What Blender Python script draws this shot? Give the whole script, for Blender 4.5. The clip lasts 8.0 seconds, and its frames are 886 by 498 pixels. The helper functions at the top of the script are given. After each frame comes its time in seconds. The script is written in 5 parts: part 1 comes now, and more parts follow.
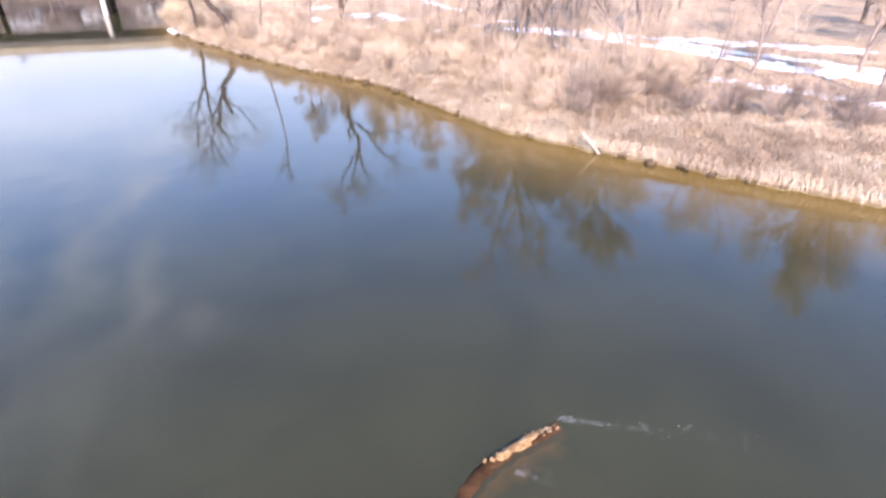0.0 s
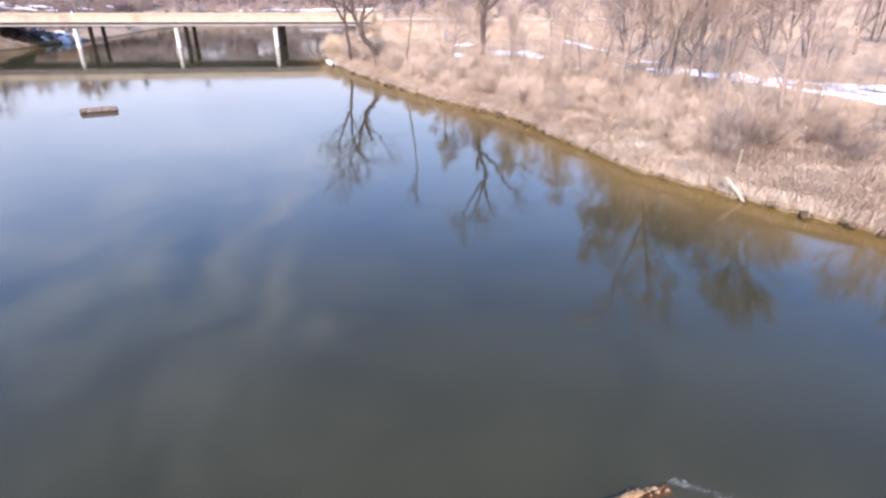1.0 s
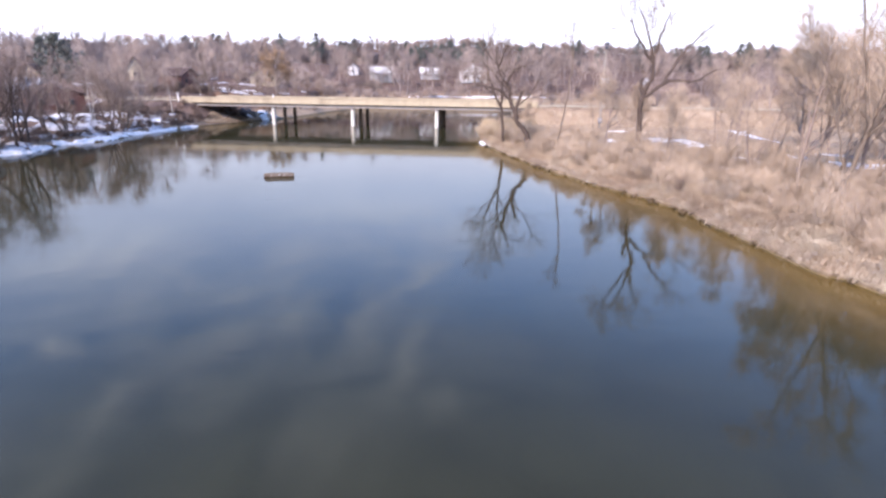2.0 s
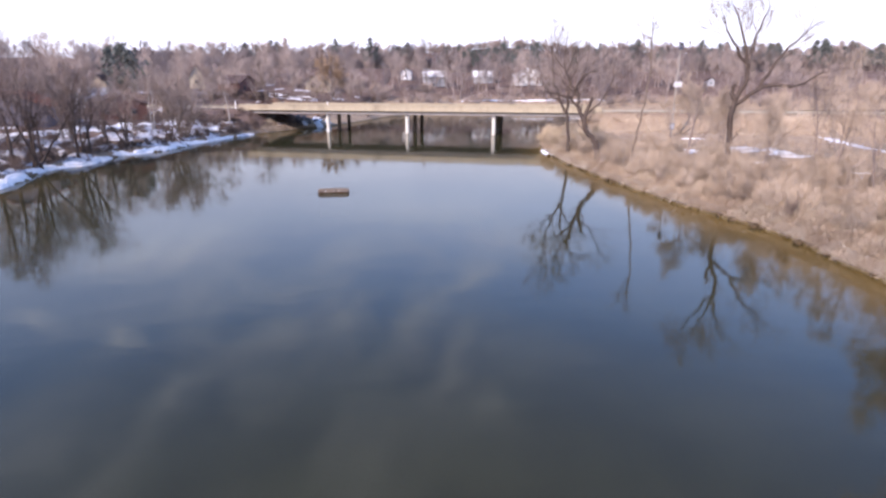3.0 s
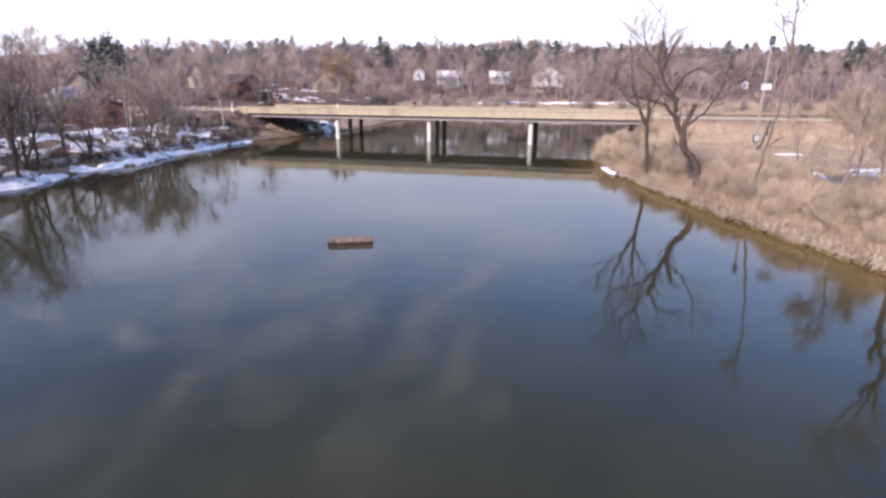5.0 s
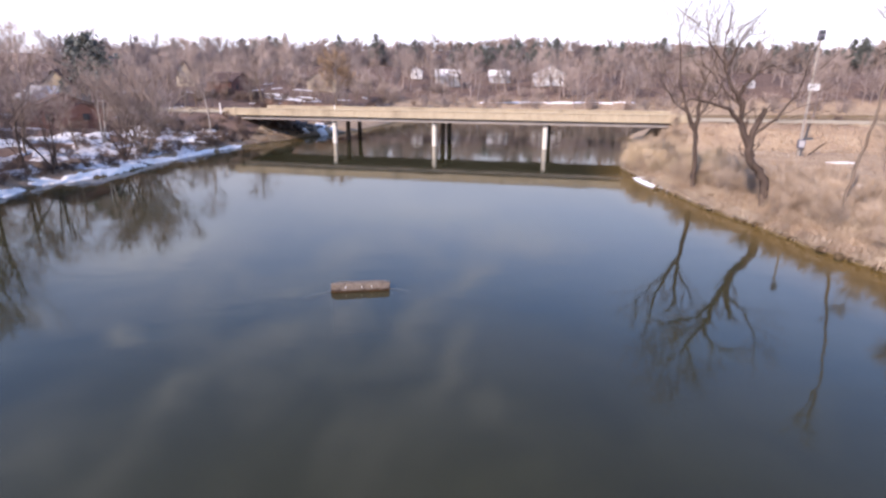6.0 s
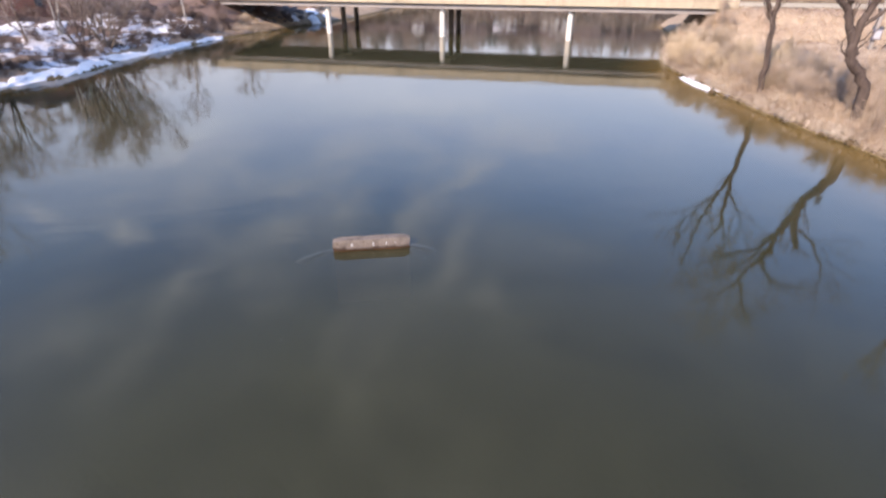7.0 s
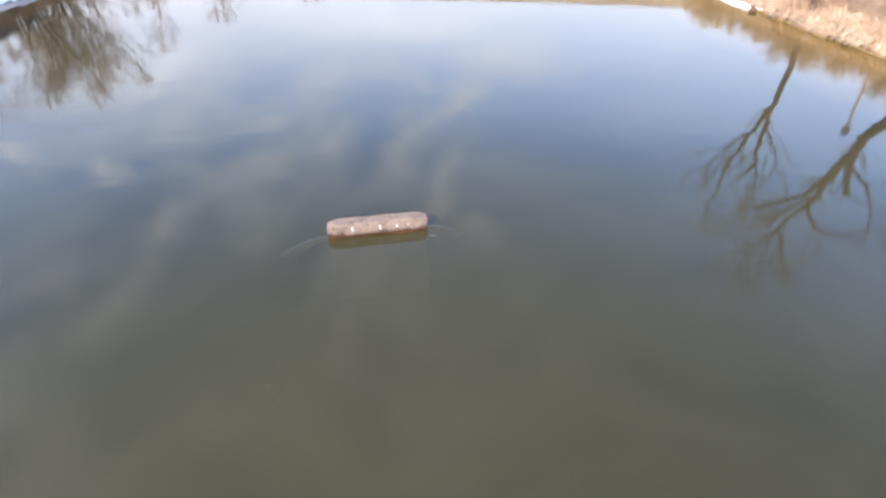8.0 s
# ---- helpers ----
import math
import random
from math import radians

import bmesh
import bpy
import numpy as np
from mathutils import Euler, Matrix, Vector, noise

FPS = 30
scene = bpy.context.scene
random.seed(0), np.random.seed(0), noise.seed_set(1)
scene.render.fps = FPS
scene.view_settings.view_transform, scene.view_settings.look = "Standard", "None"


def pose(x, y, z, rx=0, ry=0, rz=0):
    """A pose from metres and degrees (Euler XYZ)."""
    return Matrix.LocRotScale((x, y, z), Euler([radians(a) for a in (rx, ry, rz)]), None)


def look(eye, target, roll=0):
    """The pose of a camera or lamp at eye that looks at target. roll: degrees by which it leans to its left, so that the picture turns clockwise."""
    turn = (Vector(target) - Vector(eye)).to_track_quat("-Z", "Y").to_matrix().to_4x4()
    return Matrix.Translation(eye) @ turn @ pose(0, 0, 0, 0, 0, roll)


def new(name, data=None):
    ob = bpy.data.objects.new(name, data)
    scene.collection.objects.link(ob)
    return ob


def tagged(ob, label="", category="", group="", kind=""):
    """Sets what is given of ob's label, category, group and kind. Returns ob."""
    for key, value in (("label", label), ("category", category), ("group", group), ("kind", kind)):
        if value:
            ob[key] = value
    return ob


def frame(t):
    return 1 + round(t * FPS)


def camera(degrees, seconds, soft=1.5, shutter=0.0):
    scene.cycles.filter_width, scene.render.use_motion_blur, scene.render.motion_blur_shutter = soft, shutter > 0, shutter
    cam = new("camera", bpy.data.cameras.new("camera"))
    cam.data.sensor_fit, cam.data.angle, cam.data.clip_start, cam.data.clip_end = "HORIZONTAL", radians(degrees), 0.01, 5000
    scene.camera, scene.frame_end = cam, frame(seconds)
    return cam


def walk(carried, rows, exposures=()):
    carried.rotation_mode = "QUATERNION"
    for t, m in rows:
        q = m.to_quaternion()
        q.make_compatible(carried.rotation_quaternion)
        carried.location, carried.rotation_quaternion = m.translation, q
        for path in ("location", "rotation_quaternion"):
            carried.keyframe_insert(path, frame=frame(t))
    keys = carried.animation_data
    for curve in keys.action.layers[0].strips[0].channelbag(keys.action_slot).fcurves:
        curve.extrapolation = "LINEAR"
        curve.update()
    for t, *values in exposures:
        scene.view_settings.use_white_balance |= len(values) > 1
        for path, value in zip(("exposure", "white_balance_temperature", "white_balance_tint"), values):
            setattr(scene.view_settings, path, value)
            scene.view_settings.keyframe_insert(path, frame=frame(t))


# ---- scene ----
cam = camera(78.6, 8.0, soft=2.6)
PATH = [
    (0, (0.92, 1.069, 6.543), (1.869, 2.547, 5.586), -0.0),
    (0.1, (0.982, 1.029, 6.573), (1.749, 2.605, 5.611), -0.1),
    (0.2, (0.98, 1.007, 6.587), (1.626, 2.636, 5.623), -0.2),
    (0.3, (1.006, 1.029, 6.571), (1.595, 2.679, 5.607), -0.1),
    (0.5, (0.922, 1.089, 6.421), (1.5, 2.746, 5.461), 0.4),
    (1, (0.99, 1.118, 6.246), (1.579, 2.833, 5.404), 0.2),
    (1.1, (0.975, 1.075, 6.295), (1.479, 2.843, 5.509), -0.0),
    (1.2, (0.932, 1.06, 6.314), (1.301, 2.886, 5.586), -0.1),
    (1.3, (0.93, 1.052, 6.28), (1.195, 2.918, 5.61), -0.0),
    (1.4, (0.925, 1.131, 6.177), (1.137, 3.02, 5.554), 0.3),
    (1.5, (1.032, 1.145, 6.072), (1.222, 3.045, 5.478), 0.4),
    (1.8, (1.006, 1.288, 6.143), (1.199, 3.191, 5.558), 0.1),
    (2, (1.054, 1.468, 6.03), (1.175, 3.38, 5.454), 0.7),
    (2.2, (0.885, 1.904, 6.231), (0.931, 3.819, 5.657), 0.4),
    (3.3, (-0.009, 5.929, 6.406), (-0.082, 7.847, 5.845), 0.4),
    (3.5, (-0.235, 6.892, 6.178), (-0.315, 8.812, 5.622), 0.7),
    (4, (-1.061, 9.689, 6.158), (-1.139, 11.609, 5.604), 0.7),
    (4.5, (-1.99, 12.874, 6.093), (-2.07, 14.794, 5.54), 0.7),
    (4.7, (-2.311, 14.134, 6.288), (-2.393, 16.052, 5.73), 0.5),
    (5.8, (-4.196, 20.577, 6.617), (-4.259, 22.492, 6.045), 0.3),
    (6, (-4.49, 21.526, 6.593), (-4.547, 23.443, 6.023), 0.4),
    (6.2, (-4.727, 22.357, 6.387), (-4.78, 24.276, 5.826), 0.7),
    (6.5, (-5.096, 23.916, 6.489), (-5.146, 25.806, 5.836), 0.4),
    (6.6, (-5.212, 24.366, 6.505), (-5.257, 26.244, 5.819), 0.4),
    (6.8, (-5.377, 25.387, 6.494), (-5.429, 27.218, 5.69), 0.2),
    (7, (-5.584, 26.286, 6.43), (-5.636, 28.059, 5.507), 0.3),
    (7.2, (-5.737, 27.24, 6.229), (-5.795, 28.95, 5.194), -0.4),
    (7.3, (-5.839, 27.622, 6.087), (-5.896, 29.311, 5.018), -0.9),
    (7.4, (-5.986, 28.1, 6.037), (-6.035, 29.765, 4.93), -0.7),
    (7.5, (-6.188, 28.549, 5.973), (-6.209, 30.199, 4.842), -0.3),
    (8, (-6.439, 29.6, 5.843), (-6.45, 31.243, 4.702), -0.4),
]
# stops over time: the camera meters the dark water at the start and at the end
EXPOSURES = [(0.0, 1.36, 6900, 26), (0.5, 1.23, 6800, 26), (1.0, 1.06, 6700, 25), (1.5, 0.84, 6650, 25), (2.0, 0.66, 6650, 24), (3.3, 0.40, 6750, 26),
             (4.5, 0.33, 6900, 26), (6.0, 0.41, 7150, 26), (6.5, 0.43, 7300, 26), (7.0, 0.74, 7350, 23), (7.5, 1.2, 7550, 22), (8.0, 1.47, 7700, 22)]
walk(cam, [(t, look(eye, target, roll)) for t, eye, target, roll in PATH], EXPOSURES)

# ---- world, sun ----
SUN_TRAVEL = Vector((0.47, 0.70, -0.54)).normalized()
world = bpy.data.worlds.new("sky")
scene.world = world
world.use_nodes = True


def wire(tree, kind, at=None, **inputs):
    """A node with its inputs set: a value, or another node's socket."""
    n = tree.nodes.new(kind)
    for key, value in inputs.items():
        slot = n.inputs[int(key[1:])] if key[0] == "i" and key[1:].isdigit() else n.inputs[key.replace("_", " ")]
        if isinstance(value, bpy.types.NodeSocket):
            tree.links.new(value, slot)
        else:
            slot.default_value = value
    return n


def calc(tree, op, a, b=0.0, c=0.0):
    n = tree.nodes.new("ShaderNodeMath")
    n.operation = op
    for slot, value in zip(n.inputs, (a, b, c)):
        if isinstance(value, bpy.types.NodeSocket):
            tree.links.new(value, slot)
        else:
            slot.default_value = value
    return n.outputs[0]


def blend(tree, fac, a, b, how="MIX"):
    n = tree.nodes.new("ShaderNodeMix")
    n.data_type, n.blend_type = "RGBA", how
    for slot, value in ((n.inputs[0], fac), (n.inputs[6], a), (n.inputs[7], b)):
        if isinstance(value, bpy.types.NodeSocket):
            tree.links.new(value, slot)
        elif isinstance(value, tuple):
            slot.default_value = (*value[:3], 1.0)
        else:
            slot.default_value = value
    return n.outputs[2]


def ramp(tree, fac, stops):
    n = tree.nodes.new("ShaderNodeValToRGB")
    tree.links.new(fac, n.inputs[0])
    while len(n.color_ramp.elements) < len(stops):
        n.color_ramp.elements.new(0.5)
    for e, (p, c) in zip(n.color_ramp.elements, stops):
        e.position, e.color = p, (*(c if isinstance(c, tuple) else (c, c, c)), 1.0)
    return n.outputs[0]


def grain(tree, vector, scale, detail=4.0, rough=0.55, distortion=0.0):
    n = wire(tree, "ShaderNodeTexNoise", Vector=vector, Scale=scale, Detail=detail, Roughness=rough, Distortion=distortion)
    return n.outputs[0]


SKY = 0.15
t_ = world.node_tree
t_.nodes.clear()
sky = t_.nodes.new("ShaderNodeTexSky")
sky.sky_type, sky.sun_disc = "NISHITA", False
sky.sun_elevation = math.asin(-SUN_TRAVEL.z)
sky.sun_rotation = math.atan2(-SUN_TRAVEL.x, -SUN_TRAVEL.y)
sky.air_density, sky.dust_density, sky.ozone_density = 1.3, 0.3, 3.0
way = t_.nodes.new("ShaderNodeTexCoord").outputs["Generated"]
sep = wire(t_, "ShaderNodeSeparateXYZ", Vector=way)
up = calc(t_, "MAXIMUM", sep.outputs[2], 0.0)
lift = calc(t_, "ADD", up, 0.16)
flat = wire(t_, "ShaderNodeCombineXYZ", X=calc(t_, "DIVIDE", sep.outputs[0], lift), Y=calc(t_, "DIVIDE", sep.outputs[1], lift), Z=0.0)
drift = wire(t_, "ShaderNodeTexNoise", Vector=flat.outputs[0], Scale=2.2, Detail=5.0, Roughness=0.6)
swirl = t_.nodes.new("ShaderNodeVectorMath")
swirl.operation = "MULTIPLY_ADD"
t_.links.new(drift.outputs["Color"], swirl.inputs[0])
swirl.inputs[1].default_value = (0.46, 0.46, 0.0)
t_.links.new(flat.outputs[0], swirl.inputs[2])
# ribbons of thin cloud: centre, turn, length and width on the flat sheet of the sky, and thickness
RIBBONS = [(-1.18, 2.03, -123, 0.42, 0.34, 0.9), (-1.27, 1.46, -178, 0.15, 0.07, 0.75), (-0.99, 1.49, 177, 0.15, 0.06, 0.75),
           (0.02, 1.84, -110, 0.40, 0.09, 0.65), (-0.11, 1.61, -122, 0.40, 0.09, 0.6), (-0.03, 1.38, -110, 0.40, 0.09, 0.6),
           (0.08, 1.22, -102, 0.17, 0.09, 0.6), (-0.55, 1.48, -125, 0.40, 0.11, 0.55), (-0.70, 1.20, -105, 0.34, 0.08, 0.5),
           (-0.74, 0.94, -94, 0.24, 0.08, 0.45), (-0.18, 2.60, 178, 0.66, 0.30, 0.7), (0.22, 2.30, 164, 0.40, 0.25, 0.6),
           (-0.53, 1.81, -129, 0.30, 0.10, 0.5), (-0.93, 0.96, -86, 0.18, 0.07, 0.45)]
cloud = calc(t_, "MULTIPLY", ramp(t_, grain(t_, flat.outputs[0], 1.9, 5.0, 0.58, 0.8), [(0.45, 0.0), (0.70, 0.58)]),
             ramp(t_, wire(t_, "ShaderNodeSeparateXYZ", Vector=flat.outputs[0]).outputs[0], [(0.0, 1.0), (0.5, 0.25)]))
for cx, cy, turn, long, wide, thick in RIBBONS:
    spot = wire(t_, "ShaderNodeMapping", Vector=swirl.outputs[0], Location=(cx + 0.23, cy + 0.23, 0.0), Rotation=(0, 0, radians(turn)), Scale=(1.05 * long, 1.15 * wide, 1.0))
    spot.vector_type = "TEXTURE"
    far_off = t_.nodes.new("ShaderNodeVectorMath")
    far_off.operation = "LENGTH"
    t_.links.new(spot.outputs[0], far_off.inputs[0])
    cloud = calc(t_, "MAXIMUM", cloud, ramp(t_, far_off.outputs["Value"], [(0.15, thick), (0.5, 0.55 * thick), (1.0, 0.0)]))
wisp = wire(t_, "ShaderNodeMapping", Vector=swirl.outputs[0], Rotation=(0, 0, 0.9), Scale=(6.0, 1.6, 1.0))
cloud = calc(t_, "MULTIPLY", cloud, ramp(t_, grain(t_, wisp.outputs[0], 1.6, 4.0), [(0.3, 0.55), (0.65, 1.0)]))
haze = ramp(t_, up, [(0.02, 1.0), (0.12, 0.9), (0.24, 0.5), (0.38, 0.0)])
deep_blue = blend(t_, 1.0, sky.outputs[0], (1.06, 1.53, 2.03), "MULTIPLY")
deep_blue = blend(t_, 1.0, deep_blue, ramp(t_, up, [(0.35, 1.0), (0.65, 0.75)]), "MULTIPLY")
low_sky = blend(t_, haze, deep_blue, (6.1, 6.6, 7.8))
both = blend(t_, cloud, low_sky, (7.1, 8.8, 10.9))
shine = wire(t_, "ShaderNodeBackground", Color=both, Strength=SKY)
t_.links.new(shine.outputs[0], t_.nodes.new("ShaderNodeOutputWorld").inputs[0])

sun = new("sun", bpy.data.lights.new("sun", "SUN"))
sun.data.energy, sun.data.angle, sun.data.color = 5.0, radians(0.8), (1.0, 0.92, 0.80)
sun.matrix_world = look((0, 0, 60), Vector((0, 0, 60)) + SUN_TRAVEL)


# ---- materials ----
def paint(name, stops, scale=1.0, fine=14.0, rough=0.9, bump=0.3, spread=0.25, metal=0.0, stretch=(1, 1, 1), world_space=True):
    """A surface with colours along a coarse noise, fine grain over it, and relief."""
    m = bpy.data.materials.new(name)
    m.use_nodes = True
    t = m.node_tree
    p = t.nodes["Principled BSDF"]
    if world_space:
        where = t.nodes.new("ShaderNodeNewGeometry").outputs["Position"]
    else:
        where = t.nodes.new("ShaderNodeTexCoord").outputs["Object"]
    where = wire(t, "ShaderNodeMapping", Vector=where, Scale=stretch).outputs[0]
    coarse = grain(t, where, scale, 5.0, 0.6)
    tiny = grain(t, where, fine, 6.0, 0.65)
    n = len(stops)
    col = ramp(t, coarse, [(0.3 + 0.4 * i / max(1, n - 1), c) for i, c in enumerate(stops)])
    shade = ramp(t, tiny, [(0.25, 1.0 - spread), (0.75, 1.0 + spread)])
    col = blend(t, 1.0, col, shade, "MULTIPLY")
    t.links.new(col, p.inputs["Base Color"])
    p.inputs["Roughness"].default_value, p.inputs["Metallic"].default_value = rough, metal
    if rough >= 0.9:
        p.inputs["Specular IOR Level"].default_value = 0.0
    b = wire(t, "ShaderNodeBump", Strength=bump, Distance=0.05, Height=tiny)
    t.links.new(b.outputs[0], p.inputs["Normal"])
    return m


def blades(name, stops, rough=0.8, clump=0.35, by="island"):
    """A surface for stalks, twigs and leaves: each piece takes a colour of its own."""
    m = bpy.data.materials.new(name)
    m.use_nodes = True
    t = m.node_tree
    p = t.nodes["Principled BSDF"]
    if by == "island":
        pick = t.nodes.new("ShaderNodeNewGeometry").outputs["Random Per Island"]
    else:
        pick = t.nodes.new("ShaderNodeObjectInfo").outputs["Random"]
    where = t.nodes.new("ShaderNodeNewGeometry").outputs["Position"]
    drift = grain(t, where, clump, 2.0)
    pick = calc(t, "ADD", calc(t, "MULTIPLY", pick, 0.45), calc(t, "SUBTRACT", calc(t, "MULTIPLY", drift, 1.1), 0.275))
    n = len(stops)
    col = ramp(t, pick, [(0.1 + 0.8 * i / (n - 1), c) for i, c in enumerate(stops)])
    t.links.new(col, p.inputs["Base Color"])
    p.inputs["Roughness"].default_value = rough
    p.inputs["Specular IOR Level"].default_value = 0.2
    return m


M_GROUND = paint("dry_turf", [(0.20, 0.14, 0.10), (0.36, 0.27, 0.19), (0.29, 0.21, 0.15), (0.44, 0.34, 0.24)], 0.22, 6.0, 0.95, 0.6, 0.35)


def woodland_floor(m):
    """Leaf litter takes over from turf on the wooded heights; the golden river bed is painted near black with depth,
    for light lost in murky water.
    """
    t = m.node_tree
    p = t.nodes["Principled BSDF"]
    turf = p.inputs["Base Color"].links[0].from_socket
    where = t.nodes.new("ShaderNodeNewGeometry").outputs["Position"]
    height = wire(t, "ShaderNodeSeparateXYZ", Vector=where).outputs[2]
    west = wire(t, "ShaderNodeSeparateXYZ", Vector=where).outputs[0]
    edge = calc(t, "ADD", height, calc(t, "MULTIPLY", grain(t, where, 0.3, 3.0), 3.0))
    edge = calc(t, "ADD", edge, ramp(t, calc(t, "MULTIPLY", calc(t, "SUBTRACT", -24.0, west), 0.1), [(0.0, 0.0), (0.5, 3.0)]))
    litter = ramp(t, grain(t, where, 0.9, 5.0), [(0.3, (0.10, 0.068, 0.058)), (0.7, (0.19, 0.135, 0.115))])
    land = blend(t, ramp(t, calc(t, "MULTIPLY", edge, 0.1), [(0.42, 0.0), (0.6, 1.0)]), turf, litter)
    # light lost in deep water is put into the bed colour by height
    murk = blend(t, ramp(t, calc(t, "ADD", height, 1.0), [(0.25, 0.0), (0.8, 1.0)]), (0.012, 0.011, 0.008), (0.50, 0.385, 0.17))
    t.links.new(blend(t, ramp(t, calc(t, "ADD", height, 0.5), [(0.47, 0.0), (0.53, 1.0)]), murk, land), p.inputs["Base Color"])
    wet = calc(t, "ADD", height, calc(t, "MULTIPLY", grain(t, where, 2.5, 3.0), 0.3))
    lip = blend(t, ramp(t, calc(t, "ADD", wet, 0.3), [(0.46, 0.0), (0.66, 1.0)]), (0.085, 0.06, 0.036), land)
    t.links.new(blend(t, ramp(t, calc(t, "ADD", height, 0.5), [(0.47, 0.0), (0.53, 1.0)]), murk, lip), p.inputs["Base Color"])


woodland_floor(M_GROUND)
M_SNOW = paint("old_snow", [(0.78, 0.79, 0.83), (0.86, 0.86, 0.88)], 0.6, 9.0, 0.6, 0.35, 0.06)


def dirty_snow():
    """Old snow with brown litter melting through."""
    m = paint("dirty_snow", [(0.52, 0.51, 0.53), (0.64, 0.63, 0.65)], 0.6, 9.0, 0.7, 0.4, 0.08)
    t = m.node_tree
    p = t.nodes["Principled BSDF"]
    clean = p.inputs["Base Color"].links[0].from_socket
    where = t.nodes.new("ShaderNodeNewGeometry").outputs["Position"]
    bare = ramp(t, grain(t, where, 1.3, 6.0, 0.7), [(0.51, 0.0), (0.58, 1.0)])
    t.links.new(blend(t, bare, clean, (0.15, 0.10, 0.085)), p.inputs["Base Color"])
    return m


M_DIRTYSNOW = dirty_snow()
M_CONCRETE = paint("weathered_concrete", [(0.27, 0.225, 0.165), (0.38, 0.32, 0.235), (0.32, 0.27, 0.20)], 0.5, 8.0, 0.9, 0.2, 0.14, stretch=(1, 1, 0.35))
M_PALE = paint("pale_concrete", [(0.52, 0.49, 0.44), (0.62, 0.59, 0.54)], 0.8, 9.0, 0.9, 0.2, 0.12)
M_BLOCK = paint("pitted_concrete", [(0.10, 0.08, 0.067), (0.185, 0.152, 0.128), (0.14, 0.112, 0.094)], 3.0, 26.0, 0.95, 0.8, 0.3)


def waterline(m):
    """A dark wet stain up from the waterline."""
    t = m.node_tree
    p = t.nodes["Principled BSDF"]
    dry = p.inputs["Base Color"].links[0].from_socket
    where = t.nodes.new("ShaderNodeNewGeometry").outputs["Position"]
    high = calc(t, "ADD", wire(t, "ShaderNodeSeparateXYZ", Vector=where).outputs[2], calc(t, "MULTIPLY", calc(t, "SUBTRACT", grain(t, where, 6.0, 4.0), 0.5), 0.16))
    t.links.new(blend(t, ramp(t, calc(t, "MULTIPLY", high, 4.0), [(0.12, 0.0), (0.42, 1.0)]), (0.05, 0.034, 0.026), dry), p.inputs["Base Color"])


waterline(M_BLOCK)
# darker column concrete: shade under the deck put into the colour
M_SHADED = paint("shaded_concrete", [(0.075, 0.058, 0.045), (0.13, 0.105, 0.085)], 0.6, 8.0, 0.9, 0.2, 0.2)
M_BEAM = paint("grey_girder", [(0.19, 0.17, 0.16), (0.25, 0.225, 0.21)], 0.7, 9.0, 0.8, 0.15, 0.15)
M_ROAD = paint("asphalt", [(0.36, 0.30, 0.215), (0.45, 0.375, 0.275)], 0.4, 20.0, 0.9, 0.2, 0.2)
M_WHITE = paint("white_siding", [(0.72, 0.71, 0.70), (0.80, 0.79, 0.78)], 0.5, 6.0, 0.7, 0.1, 0.05)
M_TAN = paint("tan_siding", [(0.50, 0.42, 0.30), (0.60, 0.51, 0.38)], 0.5, 6.0, 0.8, 0.1, 0.1)
M_BROWN = paint("dark_red_siding", [(0.10, 0.045, 0.035), (0.15, 0.065, 0.05)], 0.6, 6.0, 0.8, 0.1, 0.15)
M_GREY = paint("grey_siding", [(0.30, 0.30, 0.32), (0.38, 0.38, 0.40)], 0.6, 6.0, 0.8, 0.1, 0.1)
M_ROOF = paint("dark_shingles", [(0.07, 0.05, 0.05), (0.11, 0.08, 0.075)], 0.8, 12.0, 0.9, 0.3, 0.2)
M_BRICKRED = paint("rusty_roof", [(0.22, 0.09, 0.06), (0.30, 0.13, 0.09)], 0.8, 12.0, 0.9, 0.3, 0.2)
M_PANE = paint("dark_glass", [(0.03, 0.035, 0.045), (0.05, 0.055, 0.06)], 1.0, 4.0, 0.1, 0.0, 0.05)
M_BARK = paint("grey_brown_bark", [(0.10, 0.075, 0.06), (0.19, 0.15, 0.12), (0.15, 0.11, 0.085)], 1.6, 14.0, 0.95, 0.8, 0.35, stretch=(3, 3, 0.6))
M_DARKBARK = paint("dark_bark", [(0.06, 0.045, 0.04), (0.12, 0.09, 0.075)], 1.6, 14.0, 0.95, 0.8, 0.35, stretch=(3, 3, 0.6))
M_PALEBARK = paint("pale_grey_bark", [(0.17, 0.13, 0.115), (0.28, 0.22, 0.195), (0.22, 0.17, 0.15)], 1.6, 14.0, 0.95, 0.8, 0.3, stretch=(3, 3, 0.6))
M_BIRCH = paint("pale_bark", [(0.30, 0.27, 0.24), (0.46, 0.42, 0.38), (0.24, 0.21, 0.185)], 2.5, 14.0, 0.9, 0.4, 0.25, stretch=(2, 2, 1))
M_DEADWOOD = paint("bleached_wood", [(0.34, 0.28, 0.22), (0.50, 0.42, 0.35)], 3.0, 20.0, 0.9, 0.5, 0.2, stretch=(4, 4, 1))
M_TWIG = blades("grey_twigs", [(0.26, 0.195, 0.148), (0.39, 0.30, 0.228), (0.51, 0.405, 0.31)])
M_MIDTWIG = blades("bank_twigs", [(0.15, 0.11, 0.09), (0.24, 0.185, 0.155), (0.33, 0.26, 0.22)])
M_BRUSH = blades("dark_brush", [(0.08, 0.057, 0.048), (0.14, 0.10, 0.084), (0.21, 0.155, 0.128)])
M_BANKTWIG = blades("left_bank_twigs", [(0.13, 0.096, 0.083), (0.20, 0.148, 0.128), (0.28, 0.21, 0.182)])
